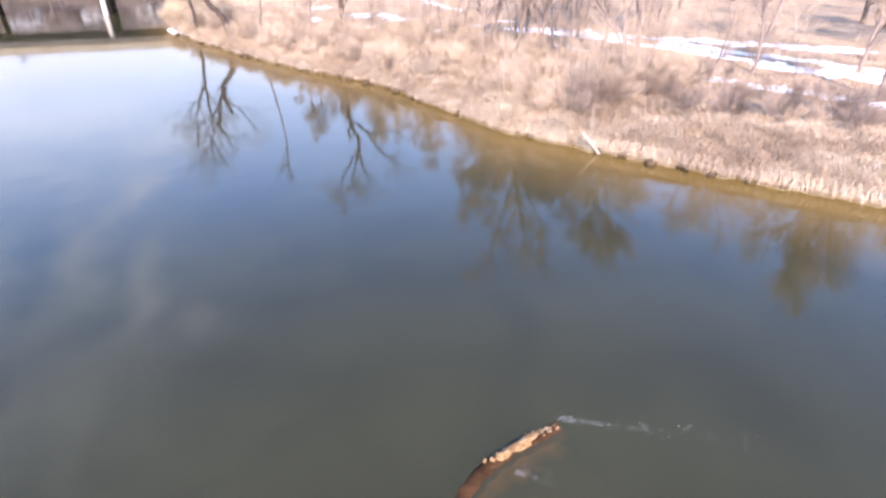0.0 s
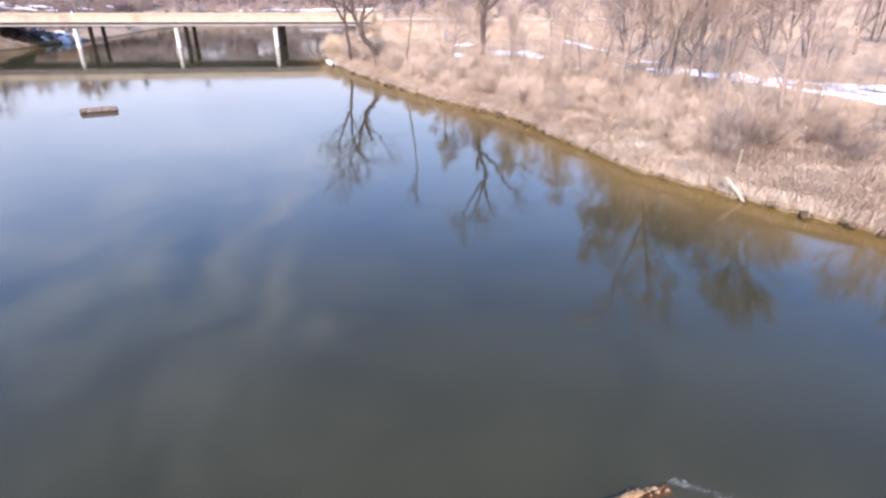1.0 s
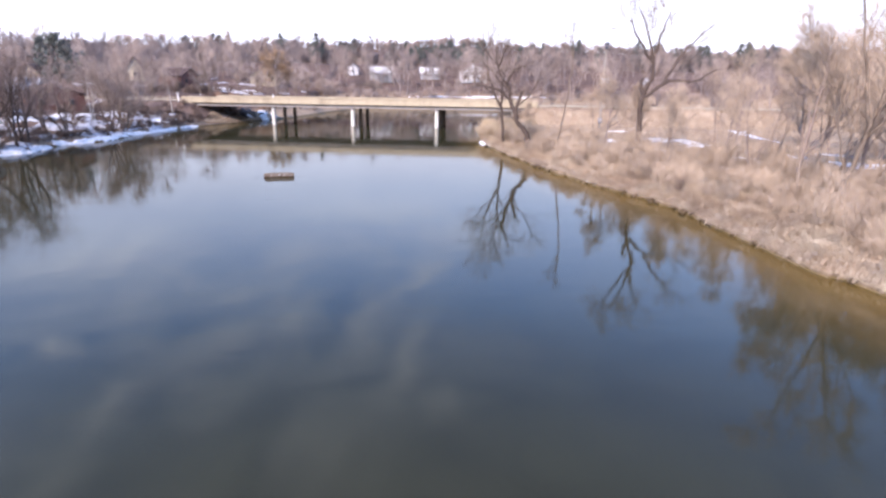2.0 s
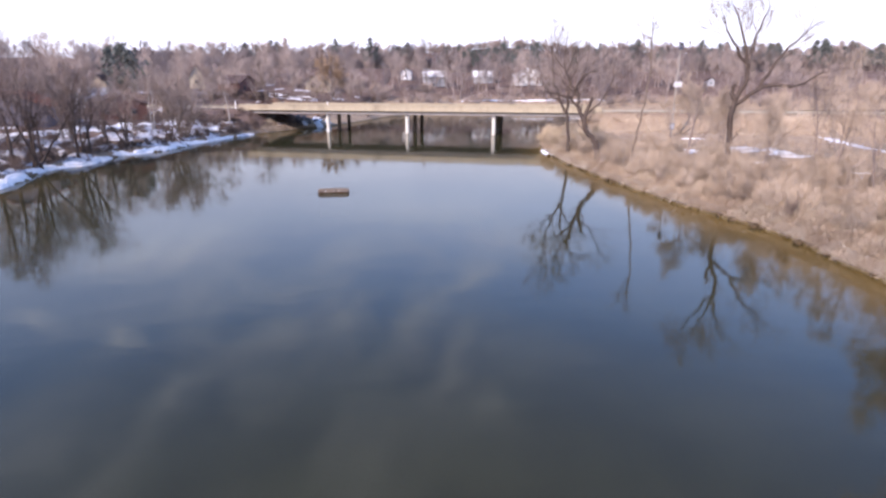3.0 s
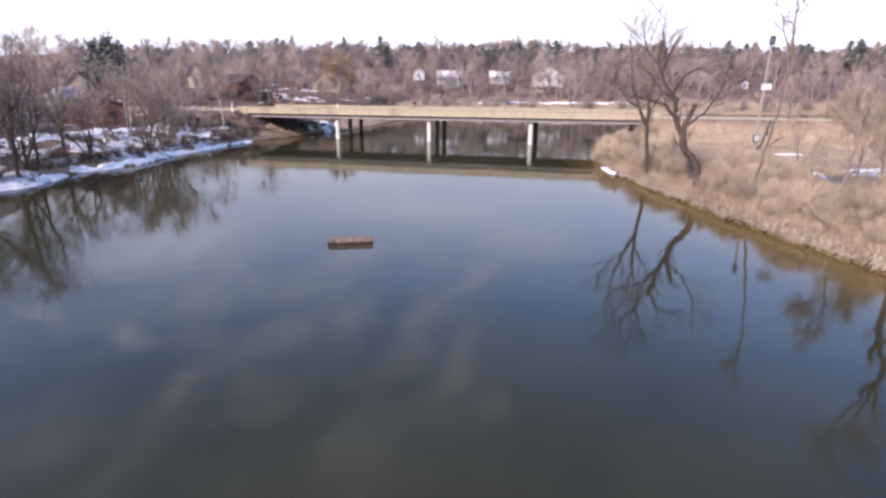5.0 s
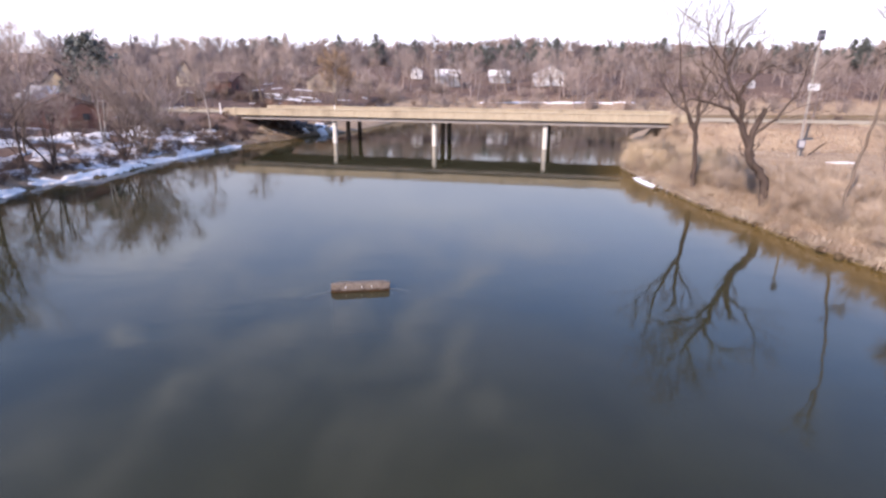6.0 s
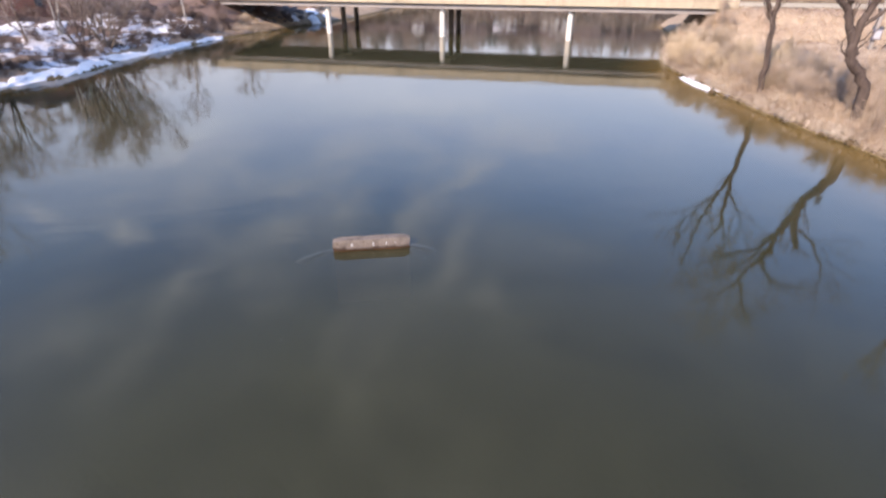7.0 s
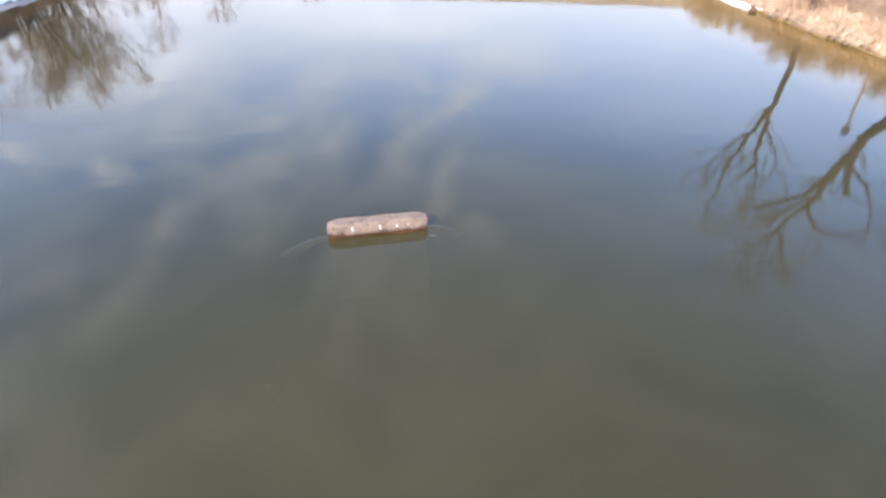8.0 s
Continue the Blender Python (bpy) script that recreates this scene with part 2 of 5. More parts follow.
M_RUST = blades("rusty_twigs", [(0.16, 0.095, 0.07), (0.24, 0.15, 0.11), (0.31, 0.205, 0.15)])
M_BROWNTWIG = blades("brown_twigs", [(0.19, 0.147, 0.13), (0.29, 0.228, 0.20), (0.39, 0.31, 0.27)])
M_WILLOW = blades("golden_twigs", [(0.29, 0.19, 0.12), (0.42, 0.285, 0.18), (0.35, 0.235, 0.15)])
M_FARTWIG = blades("far_twigs", [(0.15, 0.118, 0.112), (0.245, 0.193, 0.175), (0.33, 0.262, 0.232), (0.43, 0.35, 0.305)], clump=0.11)
M_NEEDLE = blades("pine_needles", [(0.075, 0.083, 0.078), (0.11, 0.12, 0.11), (0.15, 0.16, 0.148)])
M_GRASS = blades("dry_grass", [(0.23, 0.155, 0.108), (0.39, 0.285, 0.205), (0.52, 0.41, 0.30), (0.66, 0.56, 0.43)])
M_POLE = paint("weathered_pole", [(0.22, 0.19, 0.17), (0.30, 0.27, 0.24)], 2.0, 12.0, 0.85, 0.2, 0.2)
# dark metal; also house walls whose shade is painted into the colour
M_PURPLE = paint("dark_metal_shaded_wall", [(0.08, 0.075, 0.10), (0.12, 0.11, 0.14)], 2.0, 12.0, 0.5, 0.1, 0.1)
M_SIGN = paint("sign_white", [(0.46, 0.46, 0.47), (0.54, 0.54, 0.55)], 2.0, 12.0, 0.6, 0.05, 0.08)
M_MUD = paint("wet_mud", [(0.05, 0.032, 0.02), (0.11, 0.07, 0.04)], 1.5, 9.0, 0.6, 0.6, 0.3)
M_SOD = paint("dark_sod", [(0.05, 0.036, 0.024), (0.12, 0.085, 0.05)], 3.0, 14.0, 0.9, 0.8, 0.4)
M_WETWOOD = paint("wet_brown_wood", [(0.03, 0.016, 0.009), (0.075, 0.038, 0.02)], 2.5, 18.0, 0.92, 0.6, 0.3)
M_CRUST = paint("golden_crust", [(0.14, 0.065, 0.026), (0.36, 0.21, 0.09), (0.52, 0.39, 0.25)], 7.0, 40.0, 0.85, 0.9, 0.35)
M_SUNKEN = paint("sunken_wood", [(0.30, 0.14, 0.06), (0.50, 0.27, 0.12)], 2.5, 18.0, 0.7, 0.6, 0.3)


def dimmed_by_depth(m):
    """Paints the sunken wood and the footing near black with depth, as murky water takes the light."""
    t = m.node_tree
    p = t.nodes["Principled BSDF"]
    wood = p.inputs["Base Color"].links[0].from_socket
    where = t.nodes.new("ShaderNodeNewGeometry").outputs["Position"]
    deep = calc(t, "ADD", calc(t, "MULTIPLY", wire(t, "ShaderNodeSeparateXYZ", Vector=where).outputs[2], -5.5), calc(t, "MULTIPLY", calc(t, "SUBTRACT", grain(t, where, 3.0, 4.0), 0.5), 0.5))
    # underwater dimming mixed into the base colour, ragged by noise
    t.links.new(blend(t, ramp(t, deep, [(0.15, 0.0), (0.85, 1.0)]), wood, (0.012, 0.011, 0.008)), p.inputs["Base Color"])


dimmed_by_depth(M_SUNKEN)
M_FOOTING = paint("slimy_footing", [(0.06, 0.026, 0.016), (0.11, 0.05, 0.03)], 2.5, 18.0, 0.7, 0.6, 0.3)
dimmed_by_depth(M_FOOTING)
M_FOAM = paint("foam", [(0.22, 0.23, 0.26), (0.36, 0.37, 0.40)], 6.0, 30.0, 0.7, 0.3, 0.1)
M_RED = paint("faded_red_paint", [(0.42, 0.06, 0.05), (0.55, 0.10, 0.08)], 3.0, 12.0, 0.5, 0.1, 0.1)
M_ROCK = paint("grey_rock", [(0.10, 0.09, 0.09), (0.19, 0.17, 0.165)], 1.0, 9.0, 0.9, 0.6, 0.25)


def water_surface():
    m = bpy.data.materials.new("river_water")
    m.use_nodes = True
    t = m.node_tree
    t.nodes.clear()
    where = t.nodes.new("ShaderNodeNewGeometry").outputs["Position"]
    murk = grain(t, where, 0.05, 4.0, 0.6, 1.5)
    tone = ramp(t, murk, [(0.35, (0.0305, 0.0312, 0.0158)), (0.65, (0.0385, 0.0388, 0.0202))])
    cloudy = ramp(t, grain(t, where, 0.34, 4.0, 0.55, 0.8), [(0.3, (0.86, 0.85, 0.84)), (0.7, (1.16, 1.14, 1.12))])
    tone = blend(t, 1.0, tone, cloudy, "MULTIPLY")
    body = wire(t, "ShaderNodeBsdfDiffuse", Color=tone)
    clear = wire(t, "ShaderNodeBsdfTransparent", Color=(0.75, 0.62, 0.40, 1))
    deep = wire(t, "ShaderNodeMixShader", Fac=0.22, i1=body.outputs[0], i2=clear.outputs[0])
    slow = wire(t, "ShaderNodeMapping", Vector=where, Scale=(0.6, 1.0, 1.0)).outputs[0]
    wave = grain(t, slow, 0.8, 2.0, 0.45, 0.4)
    relief = wire(t, "ShaderNodeBump", Strength=0.022, Distance=0.25, Height=wave)
    gloss = wire(t, "ShaderNodeBsdfGlossy", Color=(0.94, 0.94, 0.94, 1), Roughness=0.05, Normal=relief.outputs[0])
    rim = wire(t, "ShaderNodeFresnel", IOR=1.333, Normal=relief.outputs[0])
    rough_rim = calc(t, "DIVIDE", rim.outputs[0], calc(t, "ADD", calc(t, "MULTIPLY", rim.outputs[0], 0.5), 1.0))
    full = wire(t, "ShaderNodeMixShader", Fac=rough_rim, i1=deep.outputs[0], i2=gloss.outputs[0])
    t.links.new(full.outputs[0], t.nodes.new("ShaderNodeOutputMaterial").inputs[0])
    return m


M_WATER = water_surface()


# ---- mesh helpers ----
def mesh_of(name, verts, faces, material, smooth=False):
    me = bpy.data.meshes.new(name)
    me.from_pydata([tuple(v) for v in verts], [], [tuple(f) for f in faces])
    if smooth:
        me.polygons.foreach_set("use_smooth", [True] * len(me.polygons))
    me.materials.append(material)
    me.update()
    return me


def soup(name, verts, faces, material):
    """A mesh from arrays: verts (n, 3), faces (m, 3 or 4)."""
    me = bpy.data.meshes.new(name)
    faces = np.asarray(faces, np.int32)
    k = faces.shape[1]
    me.vertices.add(len(verts))
    me.vertices.foreach_set("co", np.asarray(verts, np.float32).ravel())
    me.loops.add(faces.size)
    me.loops.foreach_set("vertex_index", faces.ravel())
    me.polygons.add(len(faces))
    me.polygons.foreach_set("loop_start", np.arange(0, faces.size, k, dtype=np.int32))
    me.polygons.foreach_set("loop_total", np.full(len(faces), k, np.int32))
    me.materials.append(material)
    me.update(calc_edges=True)
    me.validate()
    return me


def thing(name, at=(0, 0, 0), rz=0.0, label="", category="", group="", kind=""):
    ob = new(name)
    ob.empty_display_size = 0.3
    ob.matrix_basis = pose(*at, 0, 0, rz)
    return tagged(ob, label, category, group, kind)


def part(name, source, material, parent, label="", at=None):
    """Links a bmesh or a mesh as one mesh object under a thing or a part."""
    if isinstance(source, bmesh.types.BMesh):
        me = bpy.data.meshes.new(name)
        source.to_mesh(me)
        source.free()
        me.materials.append(material)
    else:
        me = source
    ob = new(name, me)
    ob.parent = parent
    if at is not None:
        ob.matrix_basis = at
    return tagged(ob, label)


def box(size, at=(0, 0, 0), bevel=0.0, rz=0.0, bm=None):
    own = bmesh.new() if bm is None else bm
    m = Matrix.Translation(at) @ Matrix.Rotation(radians(rz), 4, "Z") @ Matrix.Diagonal((*size, 1))
    made = bmesh.ops.create_cube(own, size=1.0, matrix=m)
    if bevel:
        edges = list({e for v in made["verts"] for e in v.link_edges})
        bmesh.ops.bevel(own, geom=edges, offset=bevel, segments=2, affect="EDGES", profile=0.5)
    return own


def rod(a, b, r0, r1=None, sides=10, bm=None):
    own = bmesh.new() if bm is None else bm
    a, b = Vector(a), Vector(b)
    d = b - a
    m = Matrix.Translation((a + b) / 2) @ d.to_track_quat("Z", "Y").to_matrix().to_4x4()
    bmesh.ops.create_cone(own, cap_ends=True, segments=sides, radius1=r0, radius2=r0 if r1 is None else r1, depth=d.length, matrix=m)
    return own


# ---- the lie of the land ----
RIGHT_BANK = [(48, -400), (40, -120), (30, -40), (24, -8), (19.9, 5.8), (18.1, 9.9), (16.5, 14.6), (15.2, 18.3), (15.0, 24), (14.95, 29.2), (12.8, 36.6),
              (11.15, 44.4), (10.0, 53), (9.4, 59), (9.4, 65), (10.5, 72), (13.6, 80), (17.0, 90), (21, 104), (34, 122), (70, 134), (150, 146), (330, 158)]
LEFT_BANK = [(330, 196), (150, 184), (60, 172), (14, 164), (-8, 152), (-16, 138), (-19, 120), (-21.5, 106), (-25.2, 97), (-26.6, 91), (-28.5, 87.6),
             (-30.5, 77), (-31.5, 69.5), (-31.1, 63), (-33.0, 57.5), (-32.2, 52), (-33.2, 47.5), (-30.4, 40), (-29, 25), (-27, 0), (-25, -40), (-12, -120), (0, -400)]


def rounded(points, steps=4):
    p = np.array([points[0], *points, points[-1]], float)
    out = []
    for i in range(1, len(p) - 2):
        for s in range(steps):
            u = s / steps
            a, b, c, d = p[i - 1:i + 3]
            out.append(0.5 * (2 * b + (c - a) * u + (2 * a - 5 * b + 4 * c - d) * u * u + (3 * b - 3 * c + d - a) * u ** 3))
    out.append(p[-2])
    return np.array(out)


SHORE = np.vstack([rounded(RIGHT_BANK), rounded(LEFT_BANK)])


def shore_distance(x, y):
    """Metres from the water's edge: positive on land."""
    x, y = np.atleast_1d(np.asarray(x, float)), np.atleast_1d(np.asarray(y, float))
    best, inside = np.full(x.shape, 1e9), np.zeros(x.shape, bool)
    n = len(SHORE)
    for i in range(n):
        (ax, ay), (bx, by) = SHORE[i], SHORE[(i + 1) % n]
        dx, dy = bx - ax, by - ay
        u = np.clip(((x - ax) * dx + (y - ay) * dy) / (dx * dx + dy * dy + 1e-9), 0, 1)
        best = np.minimum(best, (x - ax - u * dx) ** 2 + (y - ay - u * dy) ** 2)
        if abs(dy) > 1e-9:
            cross = ((ay > y) != (by > y)) & (x < dx * (y - ay) / dy + ax)
            inside ^= cross
    return np.where(inside, -1.0, 1.0) * np.sqrt(best)


def smooth(a, b, v):
    u = np.clip((v - a) / (b - a), 0, 1)
    return u * u * (3 - 2 * u)


BRIDGE_AT, BRIDGE_TURN = (-6.4, 86.3), -11.4
BC, BS = math.cos(radians(BRIDGE_TURN)), math.sin(radians(BRIDGE_TURN))
DECK_LEFT, DECK_RIGHT, DECK_BACK, ROAD_Z = -26.6, 24.7, 9.4, 3.35


def along_road(x, y):
    dx, dy = x - BRIDGE_AT[0], y - BRIDGE_AT[1]
    return dx * BC + dy * BS, -dx * BS + dy * BC


def wobble(x, y):
    return (np.sin(x * 0.83 + 1.3 * np.sin(y * 0.41)) * np.sin(y * 0.67 + 1.1 * np.sin(x * 0.53)) * 0.6
            + np.sin(x * 2.1 + y * 1.3) * np.sin(y * 2.4 - x * 0.9) * 0.25)


def land_distance(x, y):
    x, y = np.atleast_1d(np.asarray(x, float)), np.atleast_1d(np.asarray(y, float))
    return shore_distance(x, y) + 0.22 * wobble(x * 1.2, y * 1.2)


def ground_z(x, y):
    x, y = np.atleast_1d(np.asarray(x, float)), np.atleast_1d(np.asarray(y, float))
    d = land_distance(x, y)
    left = smooth(-8, -16, x)
    land = np.maximum(d, 0)
    low = 0.42 * (1 - np.exp(-land / 0.22)) + 0.75 * (1 - np.exp(-land / 3.5))
    high = 0.22 * (1 - np.exp(-land / 0.3)) + 2.7 * (1 - np.exp(-land / 8.5))
    z = np.where(d > 0, low * (1 - left) + high * left, -0.08 - 1.5 * (1 - np.exp(np.minimum(d, 0) / (6.0 - 3.0 * left))))
    rough = np.where(d > 0, 0.12 * wobble(x, y) * smooth(0, 2, land), 0.05 * wobble(x, y))
    hill = np.maximum(12.5 * smooth(138, 285, y + 0.12 * np.abs(x)), 8.0 * smooth(44, 125, -x - 0.05 * y) * smooth(-30, 40, y))
    hill = np.maximum(hill, 5.5 * smooth(110, 300, x)) + (1 - 0.35 * smooth(60, 170, -x)) * (15.5 + 2.5 * np.sin(x * 0.021 + 0.6) + 1.6 * np.sin(x * 0.057)) * smooth(300, 400, y) + 2.0 * smooth(95, 150, y) * smooth(25, 55, -x) * smooth(200, 170, y)
    hill *= smooth(3, 26, land)
    z = z + rough + np.where(d > 0, hill, 0)
    u, v = along_road(x, y)
    bank = ROAD_Z - 0.06 - 0.45 * np.maximum(0, np.abs(v - DECK_BACK / 2) - 5.2) - np.maximum(0, np.minimum(1.3 * (DECK_RIGHT + 0.4 - u), 0.62 * (u - DECK_LEFT + 0.4)))
    bank = np.where((u > 90) | (u < -110), -9, bank)
    return np.maximum(z, bank)


def gz(x, y):
    return float(ground_z(x, y)[0])


def spaced(lo, hi, step, reach, growth=1.06):
    mid = list(np.arange(lo, hi + 1e-6, step))
    s, v = step, hi
    while v < reach:
        s *= growth
        v += s
        mid.append(v)
    s, v = step, lo
    while v > -reach:
        s *= growth
        v -= s
        mid.insert(0, v)
    return np.array(mid)


def sheet(name, xs, ys, zf, material, smooth_it=True):
    gx, gy = np.meshgrid(xs, ys)
    z = zf(gx.ravel(), gy.ravel())
    verts = np.stack([gx.ravel(), gy.ravel(), z], 1)
    nx, ny = len(xs), len(ys)
    i = (np.arange(ny - 1)[:, None] * nx + np.arange(nx - 1)[None, :]).ravel()
    me = soup(name, verts, np.stack([i, i + 1, i + nx + 1, i + nx], 1), material)
    if smooth_it:
        me.polygons.foreach_set("use_smooth", [True] * len(me.polygons))
    return me


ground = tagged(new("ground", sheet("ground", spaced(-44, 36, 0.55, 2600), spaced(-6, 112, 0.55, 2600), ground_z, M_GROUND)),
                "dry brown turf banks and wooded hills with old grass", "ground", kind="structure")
river = tagged(new("water", sheet("water", np.linspace(-60, 340, 6), np.linspace(-400, 260, 6), lambda x, y: 0.0 * x, M_WATER)),
               "calm grey-green river water mirroring sky and trees", "water", kind="structure")
river.visible_shadow = False


# ---- road and bridge ----
def road_strip(name, u0, u1, label):
    us = np.linspace(u0, u1, 24)
    verts, faces = [], []
    for u in us:
        for v in (0.6, DECK_BACK - 0.6):
            verts.append((BRIDGE_AT[0] + u * BC - v * BS, BRIDGE_AT[1] + u * BS + v * BC, ROAD_Z + 0.02))
    for i in range(len(us) - 1):
        faces.append((2 * i, 2 * i + 2, 2 * i + 3, 2 * i + 1))
    tagged(new(name, mesh_of(name, verts, faces, M_ROAD)), label, "road", kind="structure")


road_strip("road", DECK_RIGHT + 0.3, 88, "worn grey asphalt road on a grassy embankment")
road_strip("road", -108, DECK_LEFT - 0.3, "worn grey asphalt road on a grassy embankment")


def build_bridge():
    b = thing("road_bridge", (*BRIDGE_AT, 0), BRIDGE_TURN, "low concrete road bridge on round columns over the river", "bridge")
    mid, length = (DECK_LEFT + DECK_RIGHT) / 2, DECK_RIGHT - DECK_LEFT
    part("deck", box((length, DECK_BACK + 0.2, 0.24), (mid, DECK_BACK / 2 - 0.2, ROAD_Z - 0.12), 0.02), M_CONCRETE, b)
    part("road_surface", box((length - 0.02, DECK_BACK - 1.6, 0.05), (mid, DECK_BACK / 2 - 0.2, ROAD_Z + 0.025)), M_ROAD, b, "grey asphalt")
    for y in (-0.55, DECK_BACK + 0.15):
        wall = part("parapet", box((length + 0.5, 0.36, 0.66), (mid, y, ROAD_Z + 0.27), 0.03), M_CONCRETE, b, "tan weathered concrete parapet")
        part("coping", box((length + 0.5, 0.50, 0.14), (mid, y, ROAD_Z + 0.668), 0.03), M_CONCRETE, wall)
        part("ledge", box((length + 0.5, 0.46, 0.12), (mid, y, ROAD_Z - 0.10), 0.02), M_CONCRETE, wall)
    for y in (-0.22, 3.1, 5.7, DECK_BACK - 0.18):
        bm = box((length, 0.30, 0.38), (mid, y, ROAD_Z - 0.24 - 0.19), 0.02)
        box((length, 0.52, 0.09), (mid, y, ROAD_Z - 0.24 - 0.365), 0.02, bm=bm)
        part("girder", bm, M_BEAM, b, "grey concrete girder")
    for u in (-13.85, -1.2, 11.7):
        bent = part("pier_cap", box((0.60, DECK_BACK - 0.5, 0.36), (u, DECK_BACK / 2 - 0.05, 2.78), 0.05), M_PALE, b)
        for y in (0.22, 4.4, DECK_BACK - 1.0):
            bm = bmesh.new()
            rod((u, y, -1.8), (u, y, 2.74), 0.28, 0.28, 20, bm)
            if y < 1:
                part("column", bm, M_PALE, bent, "pale round concrete column")
            else:
                # rear columns take the dark copy, with the deck's shade painted in
                part("column", bm, M_SHADED, bent, "round concrete column under the deck, its shade painted dark")
    for u, s in ((DECK_LEFT, -1), (DECK_RIGHT, 1)):
        bm = box((0.9, DECK_BACK + 0.2, 3.0), (u + s * 0.2, DECK_BACK / 2 - 0.2, ROAD_Z - 1.75), 0.04)
        wall = part("abutment", bm, M_CONCRETE, b, "concrete abutment")
        for y in (-0.55, DECK_BACK + 0.15):
            bm = bmesh.new()
            box((1.5, 0.34, 1.45), (u + s * 0.98, y, ROAD_Z - 0.02), 0.04, bm=bm)
            box((0.5, 0.5, 1.15), (u + s * 0.35, y, ROAD_Z + 0.22), 0.05, bm=bm)
            part("wing_wall", bm, M_CONCRETE, wall)
    return b


build_bridge()


# ---- guard rail on the road's shoulder ----
def guard_rail(u0, u1, v):
    x, y = BRIDGE_AT[0] + u0 * BC - v * BS, BRIDGE_AT[1] + u0 * BS + v * BC
    g = thing("guard_rail", (x, y, ROAD_Z - 0.05), BRIDGE_TURN, "pale weathered guard rail beside the road", "guard rail")
    n = max(2, int(abs(u1 - u0) / 2.5))
    span = u1 - u0
    for i in range(n + 1):
        part("post", box((0.16, 0.14, 0.75), (span * i / n, 0.1, 0.33), 0.015), M_CONCRETE, g)
    bm = box((abs(span), 0.04, 0.07), (span / 2, -0.02, 0.62), 0.015)
    box((abs(span), 0.04, 0.07), (span / 2, -0.02, 0.46), 0.015, bm=bm)
    part("rail", bm, M_CONCRETE, g)


guard_rail(DECK_LEFT - 1.9, DECK_LEFT - 26, -0.1)


def marker_post(u, v, foot, tall):
    x, y = BRIDGE_AT[0] + u * BC - v * BS, BRIDGE_AT[1] + u * BS + v * BC
    m = thing("marker_post", (x, y, foot), BRIDGE_TURN, "slim white marker post by the road", "marker post", "marker posts on the road")
    part("post", box((0.14, 0.07, tall), (0, 0, tall / 2), 0.012), M_WHITE, m)
    part("band", box((0.15, 0.08, 0.08), (0, 0, tall * 0.82), 0.008), M_PURPLE, m, "dark band")


marker_post(-13.4, -0.55, ROAD_Z + 0.73, 0.5)
marker_post(DECK_LEFT - 2.6, -0.3, ROAD_Z - 0.1, 1.3)


# ---- old pier block in the river ----
def pier_block():
    b = thing("concrete_block", (-7.79, 38.68, 0), 9.8, "pitted tan concrete block of an old pier standing in water", "concrete block")
    bm = box((1.95, 0.27, 0.32), (0, 0, 0.12), 0.0)
    bmesh.ops.subdivide_edges(bm, edges=bm.edges[:], cuts=11, use_grid_fill=True)
    for v in bm.verts:
        end = max(0.0, abs(v.co.x) - 0.86) / 0.115
        v.co.y *= 1 - 0.30 * end * end
        top = max(0.0, v.co.z - 0.19) / 0.09
        v.co.z -= 0.05 * end * end * min(1.0, max(0.0, top))
        v.co.y *= 1 - 0.16 * top * top
        v.co += Vector((noise.noise(v.co * 6), noise.noise(v.co * 6 + Vector((9, 0, 0))), noise.noise(v.co * 6 + Vector((0, 9, 0))))) * 0.02
        v.co += Vector((0, noise.noise(v.co * 19), noise.noise(v.co * 19 + Vector((0, 9, 0))))) * 0.010
    body = part("body", bm, M_BLOCK, b)
    for x, w, h in ((-0.50, 0.04, 0.11), (0.04, 0.028, 0.14), (0.37, 0.035, 0.11), (0.60, 0.018, 0.04)):
        part("paint_mark", box((w * 0.75, 0.02, h * 0.75), (x, -0.132, 0.155), 0.006), M_SIGN, body, "white paint mark")
    for x, z in ((-0.2, 0.22), (0.75, 0.07), (-0.86, 0.20)):
        bm = bmesh.new()
        bmesh.ops.create_icosphere(bm, subdivisions=1, radius=0.035, matrix=pose(x, -0.132, z) @ Matrix.Diagonal((1, 0.3, 0.8, 1)))
        part("rust_pit", bm, M_MUD, body, "dark rusty pit")
    bm = box((1.96, 0.33, 0.06), (0, -0.012, -0.014), 0.0)
    bmesh.ops.subdivide_edges(bm, edges=bm.edges[:], cuts=9, use_grid_fill=True)
    for v in bm.verts:
        v.co.y *= 1 - 0.30 * (max(0.0, abs(v.co.x) - 0.86) / 0.12) ** 2
        v.co += Vector((0, noise.noise(v.co * 7), 0.4 * noise.noise(v.co * 9))) * 0.03
    part("wet_ledge", bm, M_WETWOOD, b, "dark wet ledge at the waterline")
    bm = box((1.93, 0.30, 1.7), (0, 0, -0.86), 0.012)
    part("footing", bm, M_FOOTING, b, "dark wet footing under the waterline")


pier_block()


